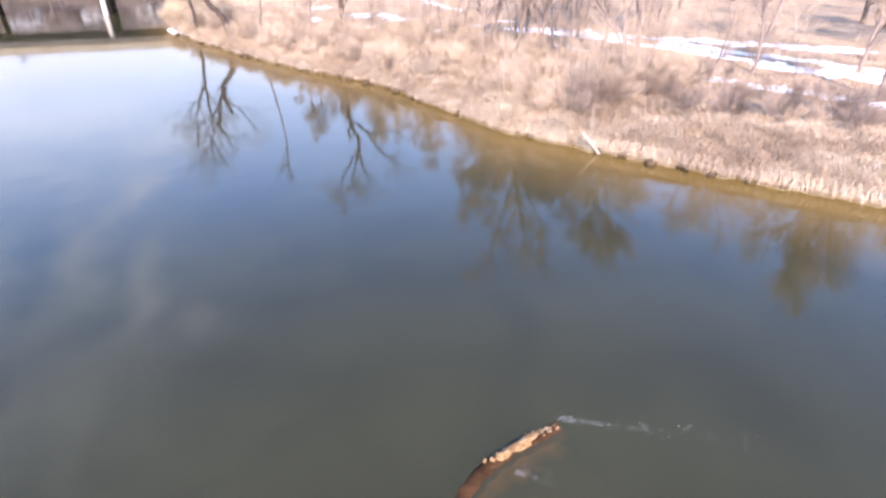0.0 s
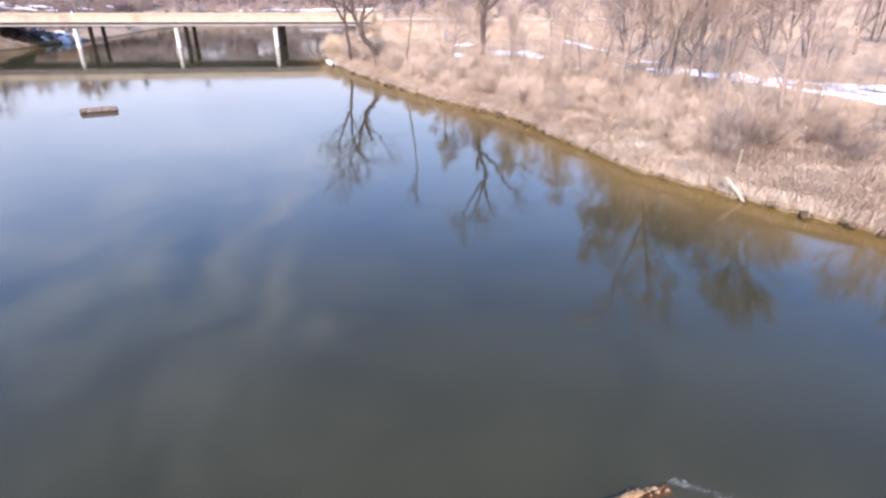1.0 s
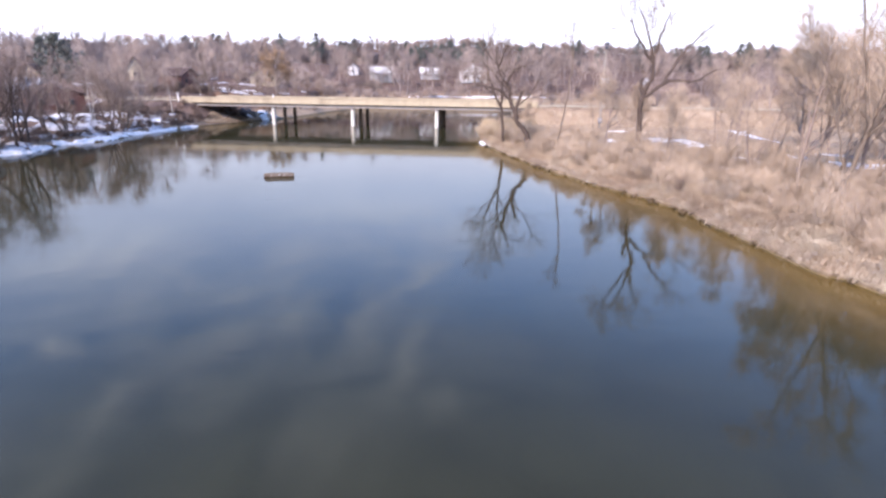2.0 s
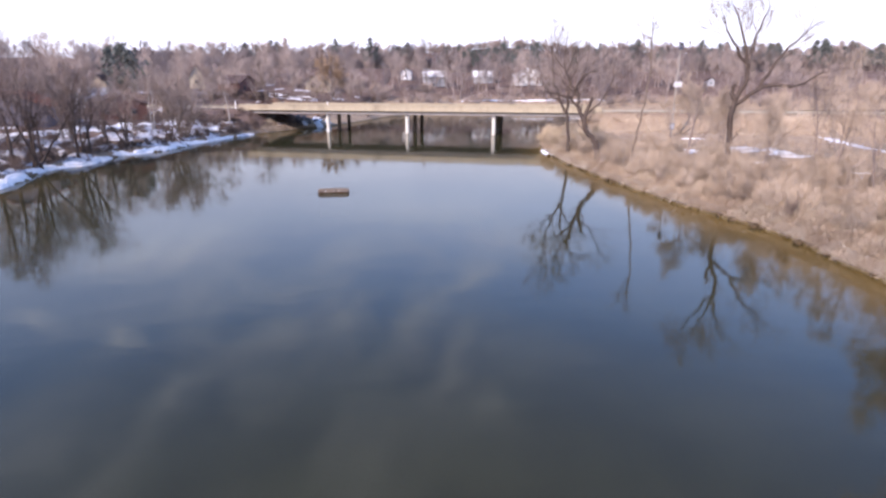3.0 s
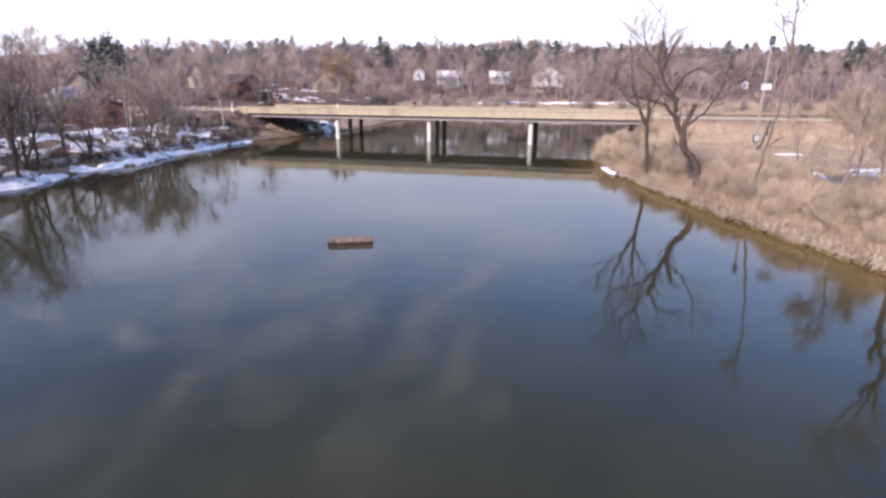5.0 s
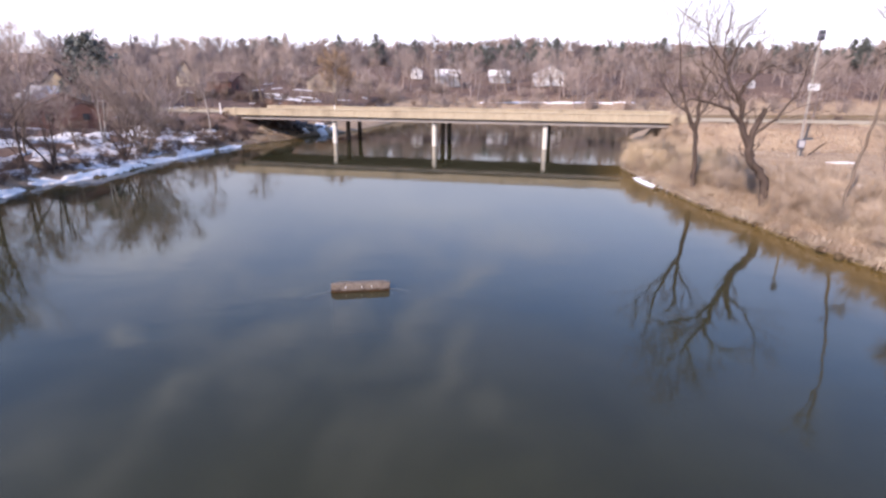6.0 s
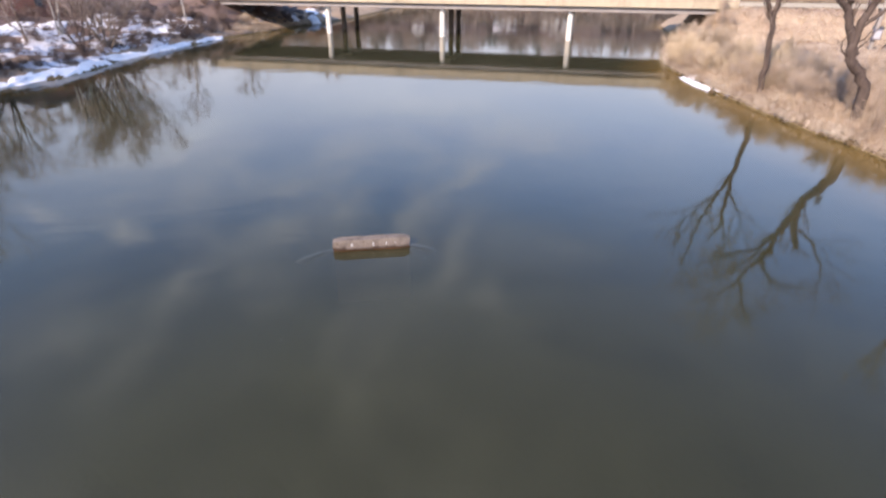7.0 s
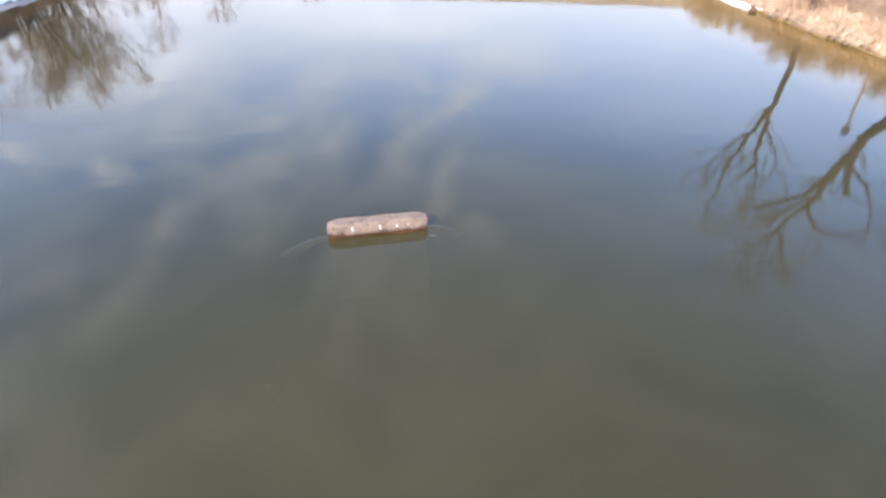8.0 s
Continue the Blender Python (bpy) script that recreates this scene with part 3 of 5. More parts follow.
def ripple(points, wide, high, crest):
    """A low ridge of water that trails off a thing in the stream."""
    line = rounded(points, 8)
    n = len(line)
    d = np.gradient(line, axis=0)
    d /= np.linalg.norm(d, axis=1, keepdims=True)
    side = np.stack([-d[:, 1], d[:, 0]], 1)
    fade = np.sin(np.linspace(0.25, 1.0, n) * math.pi)
    verts = []
    for k, h in ((-1.0, -0.004), (-0.5, 0.25), (0.2, 0.7), (0.75, 1.0), (0.95, -0.004)):
        w = wide * (0.6 + 0.8 * np.linspace(0, 1, n))
        verts.append(np.column_stack([line + side * (crest * k * w)[:, None], np.where(h > 0, h * high * fade, h)]))
    v = np.stack(verts, 1).reshape(-1, 3)
    i = (np.arange(n - 1)[:, None] * 5 + np.arange(4)[None, :]).ravel()
    me = soup("ripple", v, np.stack([i, i + 5, i + 6, i + 1] if crest > 0 else [i, i + 1, i + 6, i + 5], 1), M_WATER)
    me.polygons.foreach_set("use_smooth", [True] * len(me.polygons))
    ob = tagged(new("ripple", me), "low ripple trailing off the concrete block", "ripple", kind="stuff")
    ob.visible_shadow = False


ripple([(-8.74, 38.42), (-9.0, 38.26), (-9.25, 38.0), (-9.42, 37.72)], 0.15, 0.002, -1)
ripple([(-6.84, 38.80), (-6.6, 38.74), (-6.36, 38.6), (-6.2, 38.42)], 0.15, 0.002, 1)


def lumpy_rod(points, radii, sides, rough, rng, material, name):
    verts, faces = tube_arrays([np.array(points, float)], [np.array(radii, float)], sides)
    n = rng.normal(0, rough, verts.shape)
    return soup(name, verts + n, faces, material)


def tube_arrays(lines, widths, sides):
    """Tubes round polylines, as one soup of quads."""
    vs, fs, base = [], [], 0
    ang = np.arange(sides) * 2 * np.pi / sides
    for p, r in zip(lines, widths):
        d = np.gradient(p, axis=0)
        d /= np.linalg.norm(d, axis=1, keepdims=True) + 1e-9
        ref = np.array([0.0, 0, 1]) if abs(d[0][2]) < 0.9 else np.array([1.0, 0, 0])
        a = np.cross(d, ref)
        a /= np.linalg.norm(a, axis=1, keepdims=True) + 1e-9
        b = np.cross(d, a)
        ring = p[:, None, :] + r[:, None, None] * (np.cos(ang)[None, :, None] * a[:, None, :] + np.sin(ang)[None, :, None] * b[:, None, :])
        vs.append(ring.reshape(-1, 3))
        n = len(p)
        i = (np.arange(n - 1)[:, None] * sides + np.arange(sides)[None, :])
        j = (np.arange(n - 1)[:, None] * sides + (np.arange(sides)[None, :] + 1) % sides)
        fs.append(np.stack([i, j, j + sides, i + sides], -1).reshape(-1, 4) + base)
        base += n * sides
    return np.vstack(vs), np.vstack(fs)


def rounded_3d(points, steps=4):
    p = np.array([2 * points[0] - points[1], *points, 2 * points[-1] - points[-2]], float)
    out = []
    for i in range(1, len(p) - 2):
        for s in range(steps):
            u = s / steps
            a, b, c, d = p[i - 1:i + 3]
            out.append(0.5 * (2 * b + (c - a) * u + (2 * a - 5 * b + 4 * c - d) * u * u + (3 * b - 3 * c + d - a) * u ** 3))
    out.append(p[-2])
    return np.array(out)


# ---- sunken log with a crusted ridge ----
def sunken_log():
    rng = np.random.default_rng(5)
    g = thing("sunken_log", (4.80, 5.2, 0), 0, "half-sunken brown log with a golden crusted ridge", "log")
    core = rounded_3d(np.array([(-1.35, -0.5, -0.17), (-0.95, -0.14, -0.14), (-0.44, 0.04, -0.09), (0.3, 0.08, -0.08), (1.0, 0.08, -0.14)]), 6)
    n = len(core)
    s = np.linspace(0, 1, n)
    part("trunk", lumpy_rod(core, 0.15 + 0.03 * np.sin(s * 7), 12, 0.012, rng, M_WETWOOD, "trunk"), None, g)
    ridge = core[13:n - 1] + np.array([0, 0.02, 0.10])
    part("crust", lumpy_rod(ridge, np.r_[0.02, 0.042 + 0.03 * rng.random(len(ridge) - 2), 0.02], 12, 0.018, rng, M_CRUST, "crust"), None, g, "golden crust lit by the sun")
    for i in range(60):
        p = ridge[int(rng.integers(len(ridge)))] + np.array([rng.normal(0, 0.05), rng.normal(0, 0.035), 0.045 + 0.02 * rng.random()])
        bm = bmesh.new()
        bmesh.ops.create_icosphere(bm, subdivisions=1, radius=float(0.010 + 0.018 * rng.random()), matrix=Matrix.Translation(p) @ Matrix.Diagonal((1, 1, 0.7, 1)))
        part("crust_lump", bm, M_CRUST, g)
    verts, faces = [], []
    for a in range(13):
        top = core[6 + int(a * (n - 8) / 12)]
        for b in range(9):
            u = b / 8
            verts.append((top[0] + 0.12 * u + rng.normal(0, 0.02), top[1] - 1.25 * u, -0.05 - 0.34 * u + rng.normal(0, 0.015)))
    for a in range(12):
        for b in range(8):
            k = a * 9 + b
            faces.append((k, k + 1, k + 10, k + 9))
    slab = part("sunken_slab", mesh_of("sunken_slab", verts, faces, M_SUNKEN, True), None, g, "brown slab under the surface")
    slab.modifiers.new("thick", "SOLIDIFY").thickness = 0.08
    stub = np.array([(-1.0, -0.42, -0.12), (-1.02, -0.40, 0.02), (-1.04, -0.38, 0.12)])
    part("branch_stub", lumpy_rod(stub, [0.03, 0.025, 0.012], 6, 0.004, rng, M_CRUST, "branch_stub"), None, g)


sunken_log()


def foam_trail(name, start, end, wide, count, seed, label):
    """Small flat flecks of foam that drift from start to end."""
    rng = np.random.default_rng(seed)
    verts, faces = [], []
    way = (Vector(end) - Vector(start)).normalized()
    for _ in range(count):
        u = rng.random() ** 1.8
        x = start[0] + (end[0] - start[0]) * u + rng.normal(0, wide * (0.3 + u))
        y = start[1] + (end[1] - start[1]) * u + rng.normal(0, wide * (0.3 + u))
        r = (0.0012 + 0.004 * rng.random() ** 3) * (1.3 - 0.7 * u)
        k = len(verts)
        for a in range(6):
            q = r * (0.6 + 0.7 * rng.random())
            ex, ey = 4.5 * q * math.cos(a * 1.047), 0.7 * q * math.sin(a * 1.047)
            verts.append((x + ex * way[0] - ey * way[1], y + ex * way[1] + ey * way[0], 0.004))
        verts.append((x, y, 0.004 + r * 0.5))
        for a in range(6):
            faces.append((k + a, k + (a + 1) % 6, k + 6))
    tagged(new(name, mesh_of(name, verts, faces, M_FOAM)), label, "foam", kind="stuff")


foam_trail("foam", (5.95, 5.35), (8.4, 3.15), 0.11, 240, 3, "white foam flecks trailing off the sunken log")
foam_trail("foam", (4.7, 4.95), (5.0, 4.6), 0.10, 110, 4, "white foam flecks beside the sunken log")


# ---- bare trees ----
def limb(rng, start, way, length, wander, lift, steps):
    p, d = [np.array(start, float)], np.array(way, float)
    for _ in range(steps):
        d = d + rng.normal(0, wander, 3) + np.array([0, 0, lift])
        d /= np.linalg.norm(d)
        p.append(p[-1] + d * length / steps)
    return np.array(p)


def sprout(rng, line, radius, length, levels, out, count=6, spread=0.9, lift=0.06, wander=0.16, first=0.25):
    """Adds children to a limb, and theirs, to out: a list of (line, widths, level)."""
    if levels == 0:
        return
    d = np.gradient(line, axis=0)
    for k in range(count):
        u = first + (1 - first) * (k + rng.random()) / count
        f = u * (len(line) - 1)
        i = min(int(f), len(line) - 2)
        at = line[i] + (line[i + 1] - line[i]) * (f - i)
        way = d[i] / (np.linalg.norm(d[i]) + 1e-9)
        off = rng.normal(0, 1, 3)
        off -= way * off.dot(way)
        off /= np.linalg.norm(off) + 1e-9
        way = way + off * spread * (0.6 + 0.6 * rng.random())
        way /= np.linalg.norm(way)
        long = length * (1.05 - 0.55 * u) * (0.7 + 0.6 * rng.random())
        r = radius * (0.46 - 0.22 * u)
        steps = 4 if levels > 1 else 2
        child = limb(rng, at, way, long, wander, lift, steps)
        out.append((child, np.linspace(r, r * 0.3, steps + 1), levels))
        sprout(rng, child, r, length * 0.55, levels - 1, out, max(3, count), spread, lift, wander)


def twig_soup(lines, widths):
    """Thin three-sided spikes along two- or three-point twigs."""
    vs, fs, base = [], [], 0
    for p, w in zip(lines, widths):
        d = p[-1] - p[0]
        a = np.cross(d, (0.3, 0.5, 0.8))
        a /= np.linalg.norm(a) + 1e-9
        b = np.cross(d, a)
        b /= np.linalg.norm(b) + 1e-9
        r = w[0]
        m = p[len(p) // 2]
        vs += [p[0] + a * r, p[0] - (0.5 * a + 0.87 * b) * r, m + (m - p[0]) * 0.06, m + a * r * 0.7, m - (0.5 * a + 0.87 * b) * r * 0.7, p[-1]]
        fs += [(base, base + 1, base + 2), (base + 3, base + 4, base + 5)]
        base += 6
    return np.array(vs), np.array(fs)


LITE = {}


def bare_meshes(name, rng, height, radius, levels=3, count=6, stems=1, lean=0.05, spread=0.85, lift=0.06, twig=0.012, low=0.3, bark=None, twigs=None, stout=0):
    """The two meshes of a bare tree: trunk with limbs, and twigs."""
    out, solid = [], []
    for s in range(stems):
        way = np.array([rng.normal(0, lean * (1 + 2 * (stems > 1))), rng.normal(0, lean * (1 + 2 * (stems > 1))), 1.0])
        foot = np.array([rng.normal(0, radius * (stems > 1)), rng.normal(0, radius * (stems > 1)), -0.15])
        h = height * (0.8 + 0.2 * rng.random()) * (0.72 if stems == 1 else 0.6)
        r = radius if stems == 1 else radius * 0.55
        trunk = limb(rng, foot, way / np.linalg.norm(way), h, 0.05, 0.02, 8)
        solid.append((trunk, np.r_[r * 1.35, np.linspace(r, r * 0.32, 8)]))
        sprout(rng, trunk, r, height * 0.40, levels, out, count, spread, lift, first=low)
    thick = stout or max(2, levels - 1) if stems == 1 else levels + (levels < 3)
    for line, w, level in out:
        if level >= thick:
            solid.append((line, w))
    fine = [(line, np.maximum(w, twig)) for line, w, level in out if level < thick]
    v, f = tube_arrays([p for p, _ in solid], [np.maximum(w, twig) for _, w in solid], 5 if levels > 3 else 4)
    tv, tf = twig_soup([p for p, _ in fine], [w for _, w in fine])
    spikes = [(p[0], p[-1], max(w[0], twig)) for p, w in solid[stems:]] + [(p[0], p[-1], w[0]) for p, w in fine]
    spike_v = np.array([q for a, b, w in spikes for q in (a + (w, 0.4 * w, 0), a - (w, 0.4 * w, 0), b)])
    stem_v, stem_f = tube_arrays([p[::2] for p, _ in solid[:stems]], [w[::2] for _, w in solid[:stems]], 3)
    LITE[name] = LITE.get(name, []) + [(np.vstack([stem_v, spike_v]), np.vstack([stem_f[:, :3], stem_f[:, [0, 2, 3]], np.arange(len(spike_v)).reshape(-1, 3) + len(stem_v)]))]
    return soup(name + "_trunk", v, f, bark or M_BARK), soup(name + "_crown", tv, tf, twigs or M_TWIG)


def plant(name, meshes, x, y, turn, size, label, category="tree", group="", sink=0.0):
    t = thing(name, (x, y, gz(x, y) - sink), turn, label, category, group)
    t.scale = (size, size, size)
    part("trunk", meshes[0], None, t)
    part("crown", meshes[1], None, t)
    return t


def drawn_tree(name, limbs, label, seed, shift=(0, 0, 0), reach=1.6, count=7, levels=3, bark=None, twigs=None, twig=0.014, girth=1.0):
    """A tree whose main limbs are given, in metres from its foot; twigs grow from them."""
    rng = np.random.default_rng(seed)
    solid, out = [], []
    foot = Vector(limbs[0][0][0])
    for points, r0, r1, leafy in limbs:
        r0, r1 = r0 * girth, r1 * girth
        p = np.array(points, float) - np.array(foot)
        fine = rounded_3d(p)
        fine[1:] += rng.normal(0, 0.035, fine[1:].shape)
        solid.append((fine, np.linspace(r0, r1, len(fine))))
        if leafy:
            sprout(rng, fine, max(r1, 0.03), reach * leafy, levels, out, count, 0.8, 0.05, 0.16, 0.2)
    solid += [(l, w) for l, w, level in out if level == levels]
    fine = [(l, w) for l, w, level in out if level < levels]
    t = thing(name, foot + Vector(shift), 0, label, "tree", "trees on the river bank")
    v, f = tube_arrays([p for p, _ in solid], [np.maximum(w, twig) for _, w in solid], 7)
    part("trunk", soup("trunk", v, f, bark or M_BARK), None, t)
    if fine:
        tv, tf = twig_soup([p for p, _ in fine], [np.maximum(w, twig) for _, w in fine])
        part("crown", soup("crown", tv, tf, twigs or M_TWIG), None, t)
    return t


drawn_tree("bare_tree", [
    ([(18.3, 41.8, gz(18.3, 41.8) - 0.2), (18.1, 41.8, 2.6), (18.0, 41.8, 4.6), (18.1, 41.8, 5.7), (18.6, 41.8, 6.9), (18.5, 41.8, 7.9)], 0.16, 0.10, 0.5),
    ([(18.1, 41.8, 5.6), (17.8, 41.7, 6.2), (17.8, 41.6, 6.7)], 0.12, 0.08, 0),
    ([(18.5, 41.8, 7.8), (18.2, 41.9, 9.3), (17.2, 42.0, 11.6)], 0.10, 0.02, 1.0),
    ([(18.4, 41.8, 8.0), (17.1, 41.5, 9.6), (16.4, 41.4, 10.7)], 0.08, 0.02, 0.9),
    ([(18.5, 41.8, 7.9), (19.1, 42.2, 9.7), (19.8, 42.5, 11.5)], 0.10, 0.02, 1.0),
    ([(18.1, 41.8, 5.4), (19.7, 41.4, 6.5), (21.5, 41.0, 6.6), (22.8, 40.8, 7.4)], 0.11, 0.03, 0.7),
    ([(19.3, 41.6, 6.3), (20.1, 41.9, 7.5), (20.8, 42.1, 8.5), (21.8, 42.2, 9.5), (23.2, 42.4, 10.6)], 0.10, 0.02, 1.0),
], "bare grey tree with broken limbs on the dry bank", 11, (0.1, 0, 0), 3.0, 7, bark=M_DARKBARK, twigs=M_MIDTWIG, twig=0.012, girth=1.25)
drawn_tree("dead_tree", [
    ([(12.2, 50.4, gz(12.2, 50.4) - 0.2), (11.9, 50.3, 2.2), (11.2, 50.3, 3.0), (10.9, 50.3, 3.6), (10.9, 50.3, 4.5), (11.2, 50.3, 5.3), (11.4, 50.3, 5.85)], 0.17, 0.08, 0.35),
    ([(11.1, 50.3, 3.4), (10.6, 50.4, 4.5), (10.3, 50.4, 5.2), (10.3, 50.4, 5.9), (10.0, 50.4, 6.4)], 0.12, 0.09, 0.3),
    ([(10.0, 50.4, 6.4), (9.6, 50.5, 6.9), (9.1, 50.5, 8.0), (9.0, 50.5, 9.0), (9.2, 50.5, 10.4)], 0.07, 0.012, 0.7),
    ([(10.0, 50.4, 6.4), (10.3, 50.2, 7.2), (11.0, 50.1, 7.8), (11.6, 50.0, 7.9)], 0.07, 0.02, 0.5),
    ([(10.3, 50.4, 5.1), (9.5, 50.2, 5.8), (8.4, 50.1, 6.1), (7.4, 50.0, 6.3)], 0.08, 0.03, 0.4),
    ([(9.2, 50.5, 7.7), (9.5, 50.4, 8.6), (9.8, 50.3, 9.3)], 0.06, 0.02, 0.5),
    ([(10.9, 50.3, 4.4), (11.9, 50.1, 5.4), (12.6, 50.0, 6.6), (12.9, 50.0, 7.6)], 0.06, 0.015, 0.7),
    ([(10.3, 50.4, 5.8), (9.4, 50.6, 6.6), (8.6, 50.7, 7.6)], 0.05, 0.012, 0.7),
    ([(9.1, 50.5, 8.0), (8.3, 50.4, 8.8), (7.9, 50.3, 9.8)], 0.03, 0.01, 0.7),
], "dead leaning tree with broken limbs on the bank", 12, (-0.45, 0, -0.12), 4.2, 10, 2, bark=M_DARKBARK, twigs=M_MIDTWIG, twig=0.013, girth=1.45)
drawn_tree("dead_tree", [
    ([(11.0, 56.2, gz(11.0, 56.2) - 0.2), (10.9, 56, 2.5), (10.7, 56, 4.2), (10.7, 56, 5.6), (10.7, 56, 6.6), (10.9, 56, 7.2), (10.5, 56, 7.8)], 0.10, 0.04, 0.6),
    ([(10.7, 56, 4.2), (10.0, 55.9, 5.4), (9.7, 55.9, 6.4), (9.3, 55.8, 7.0)], 0.08, 0.04, 0.4),
    ([(9.3, 55.8, 7.0), (9.1, 55.8, 9.0), (8.9, 55.8, 9.9), (9.2, 55.8, 11.2)], 0.035, 0.01, 0.7),
    ([(10.7, 56, 5.0), (11.6, 55.9, 6.4), (12.2, 55.8, 7.8)], 0.05, 0.012, 0.7),
    ([(10.0, 55.9, 5.4), (8.9, 55.7, 6.2), (8.0, 55.6, 7.4)], 0.045, 0.012, 0.7),
    ([(10.7, 56, 6.6), (11.3, 56.1, 8.2), (11.5, 56.2, 9.6)], 0.035, 0.01, 0.7),
], "slim dead tree with two stems on the bank", 13, (-0.6, 0.3, -0.1), 4.0, 10, 2, bark=M_DARKBARK, twigs=M_MIDTWIG, twig=0.013, girth=1.6)
drawn_tree("slim_tree", [
    ([(13.6, 47.0, gz(13.6, 47.0) - 0.2), (13.9, 47, 3.2), (14.2, 47, 5.2), (14.4, 47, 7.9), (14.3, 47, 9.4), (14.2, 47, 11.6)], 0.085, 0.02, 0.35),
    ([(14.4, 47, 8.0), (14.3, 47, 9.4), (14.3, 47, 11.0)], 0.05, 0.02, 0.8),
    ([(14.4, 47, 8.3), (13.8, 46.9, 9.4), (13.4, 46.8, 10.6)], 0.04, 0.015, 0.6),
], "tall slim leaning tree with a twiggy top", 14, (-0.15, 0, 0), 1.5, 5, 3, bark=M_BARK, twigs=M_MIDTWIG, twig=0.013)
drawn_tree("bare_tree", [
    ([(19.7, 23.7, gz(19.7, 23.7) - 0.2), (19.9, 23.5, 3.0), (20.15, 23.3, 4.9), (20.5, 23.1, 7.0), (20.8, 22.9, 8.6), (21.4, 22.7, 11.4)], 0.13, 0.025, 0.9),
    ([(20.1, 23.3, 4.6), (19.8, 23.8, 6.8), (19.6, 24.2, 8.8), (19.3, 24.6, 11.2)], 0.08, 0.015, 1.0),
    ([(20.5, 23.1, 6.8), (21.3, 23.3, 8.4), (22.2, 23.5, 10.4)], 0.06, 0.015, 0.9),
    ([(20.0, 23.4, 4.0), (20.9, 23.0, 5.6), (21.6, 22.7, 7.4)], 0.06, 0.015, 0.9),
    ([(19.8, 23.6, 2.4), (19.2, 23.8, 4.4), (18.9, 23.9, 6.4)], 0.05, 0.012, 0.8),
], "large leaning bare tree behind the bank brush", 15, (0, 0, 0), 2.6, 9, bark=M_BARK, twigs=M_TWIG, twig=0.0125)

NEAR_TREES = [bare_meshes("near_tree", np.random.default_rng(30 + i), 10.0, 0.105, 4, 7, spread=0.8, twig=0.0115, low=0.16, bark=M_PALEBARK) for i in range(3)]
DENSE_TREES = [bare_meshes("dense_tree", np.random.default_rng(34 + i), 10.0, 0.12, 4, 9, spread=0.72, lift=0.07, twig=0.0125, low=0.22, bark=M_PALEBARK, twigs=M_TWIG) for i in range(2)]
FAR_TREES = [bare_meshes("far_tree", np.random.default_rng(40 + i), 12.0, 0.18, 3, 8, spread=0.95, lift=0.08, twig=0.030, twigs=M_FARTWIG, low=0.10, stout=3) for i in range(5)]
BROWN_TREES = [bare_meshes("brown_tree", np.random.default_rng(50 + i), 11.0, 0.16, 3, 8, spread=0.9, lift=0.07, twig=0.031, twigs=M_BROWNTWIG, low=0.12, stout=3) for i in range(3)]
for i in range(4):
    bare_meshes("sky_tree", np.random.default_rng(140 + i), 11.0, 0.2, 3, 8, spread=1.0, lift=0.05, twig=0.085, low=0.08, stout=3)
for i in range(3):
    bare_meshes("sky_bush", np.random.default_rng(150 + i), 7.5, 0.2, 2, 8, stems=7, lean=0.2, spread=0.9, lift=0.02, twig=0.12, low=0.04)
SAPLINGS = [bare_meshes("sapling", np.random.default_rng(160 + i), 4.2, 0.022, 3, 7, stems=1, lean=0.07, spread=0.6, lift=0.09, twig=0.0056, low=0.08, bark=M_PALEBARK, stout=4) for i in range(4)]
SHRUBS = [bare_meshes("shrub", np.random.default_rng(60 + i), 2.8, 0.013, 2, 9, stems=13, lean=0.15, spread=0.6, lift=0.05, twig=0.0072, low=0.1, bark=M_PALEBARK) for i in range(4)]
GREY_SHRUB = bare_meshes("grey_shrub", np.random.default_rng(66), 2.8, 0.016, 2, 9, stems=13, lean=0.13, spread=0.6, lift=0.06, twig=0.0085, low=0.1, bark=M_BARK, twigs=M_MIDTWIG)
BROWN_SHRUBS = [bare_meshes("brown_shrub", np.random.default_rng(70 + i), 2.2, 0.035, 2, 7, stems=10, lean=0.17, spread=0.7, lift=0.04, twig=0.012, low=0.15, twigs=M_BRUSH, bark=M_DARKBARK) for i in range(3)]

# trees of the right bank, one by one
for i, (x, y, s) in enumerate([(23.5, 26, 0.8), (26.5, 30.5, 1.0), (21.5, 36, 0.62), (25.5, 44, 0.75), (29, 47, 0.9), (17.6, 50, 0.5), (21.8, 51, 0.55), (33.5, 27, 1.1), (36.5, 40, 1.15),
                               (38, 31, 1.25), (40.5, 47, 1.1), (20.3, 31, 0.6), (27.5, 22, 0.85), (30.5, 17, 0.9), (35, 14, 1.0), (40, 22, 1.2), (24.5, 15.5, 0.55), (46, 36, 1.2), (44, 12, 1.2), (24.2, 32.5, 0.85), (28.3, 34.0, 0.95), (26.8, 38.5, 0.8), (31.5, 30.8, 1.05), (33.0, 34.5, 1.1), (35.5, 44.5, 1.1), (29.5, 26.5, 0.9), (22.6, 22.4, 0.6), (37.5, 36.0, 1.3), (41.0, 40.5, 1.3), (33.8, 49.5, 0.95), (24.0, 18.5, 0.5)]):
    plant("bare_tree", NEAR_TREES[i % 3], x, y, 67 * i, s, "bare grey tree with fine twigs in dry brush", group="trees on the river bank")

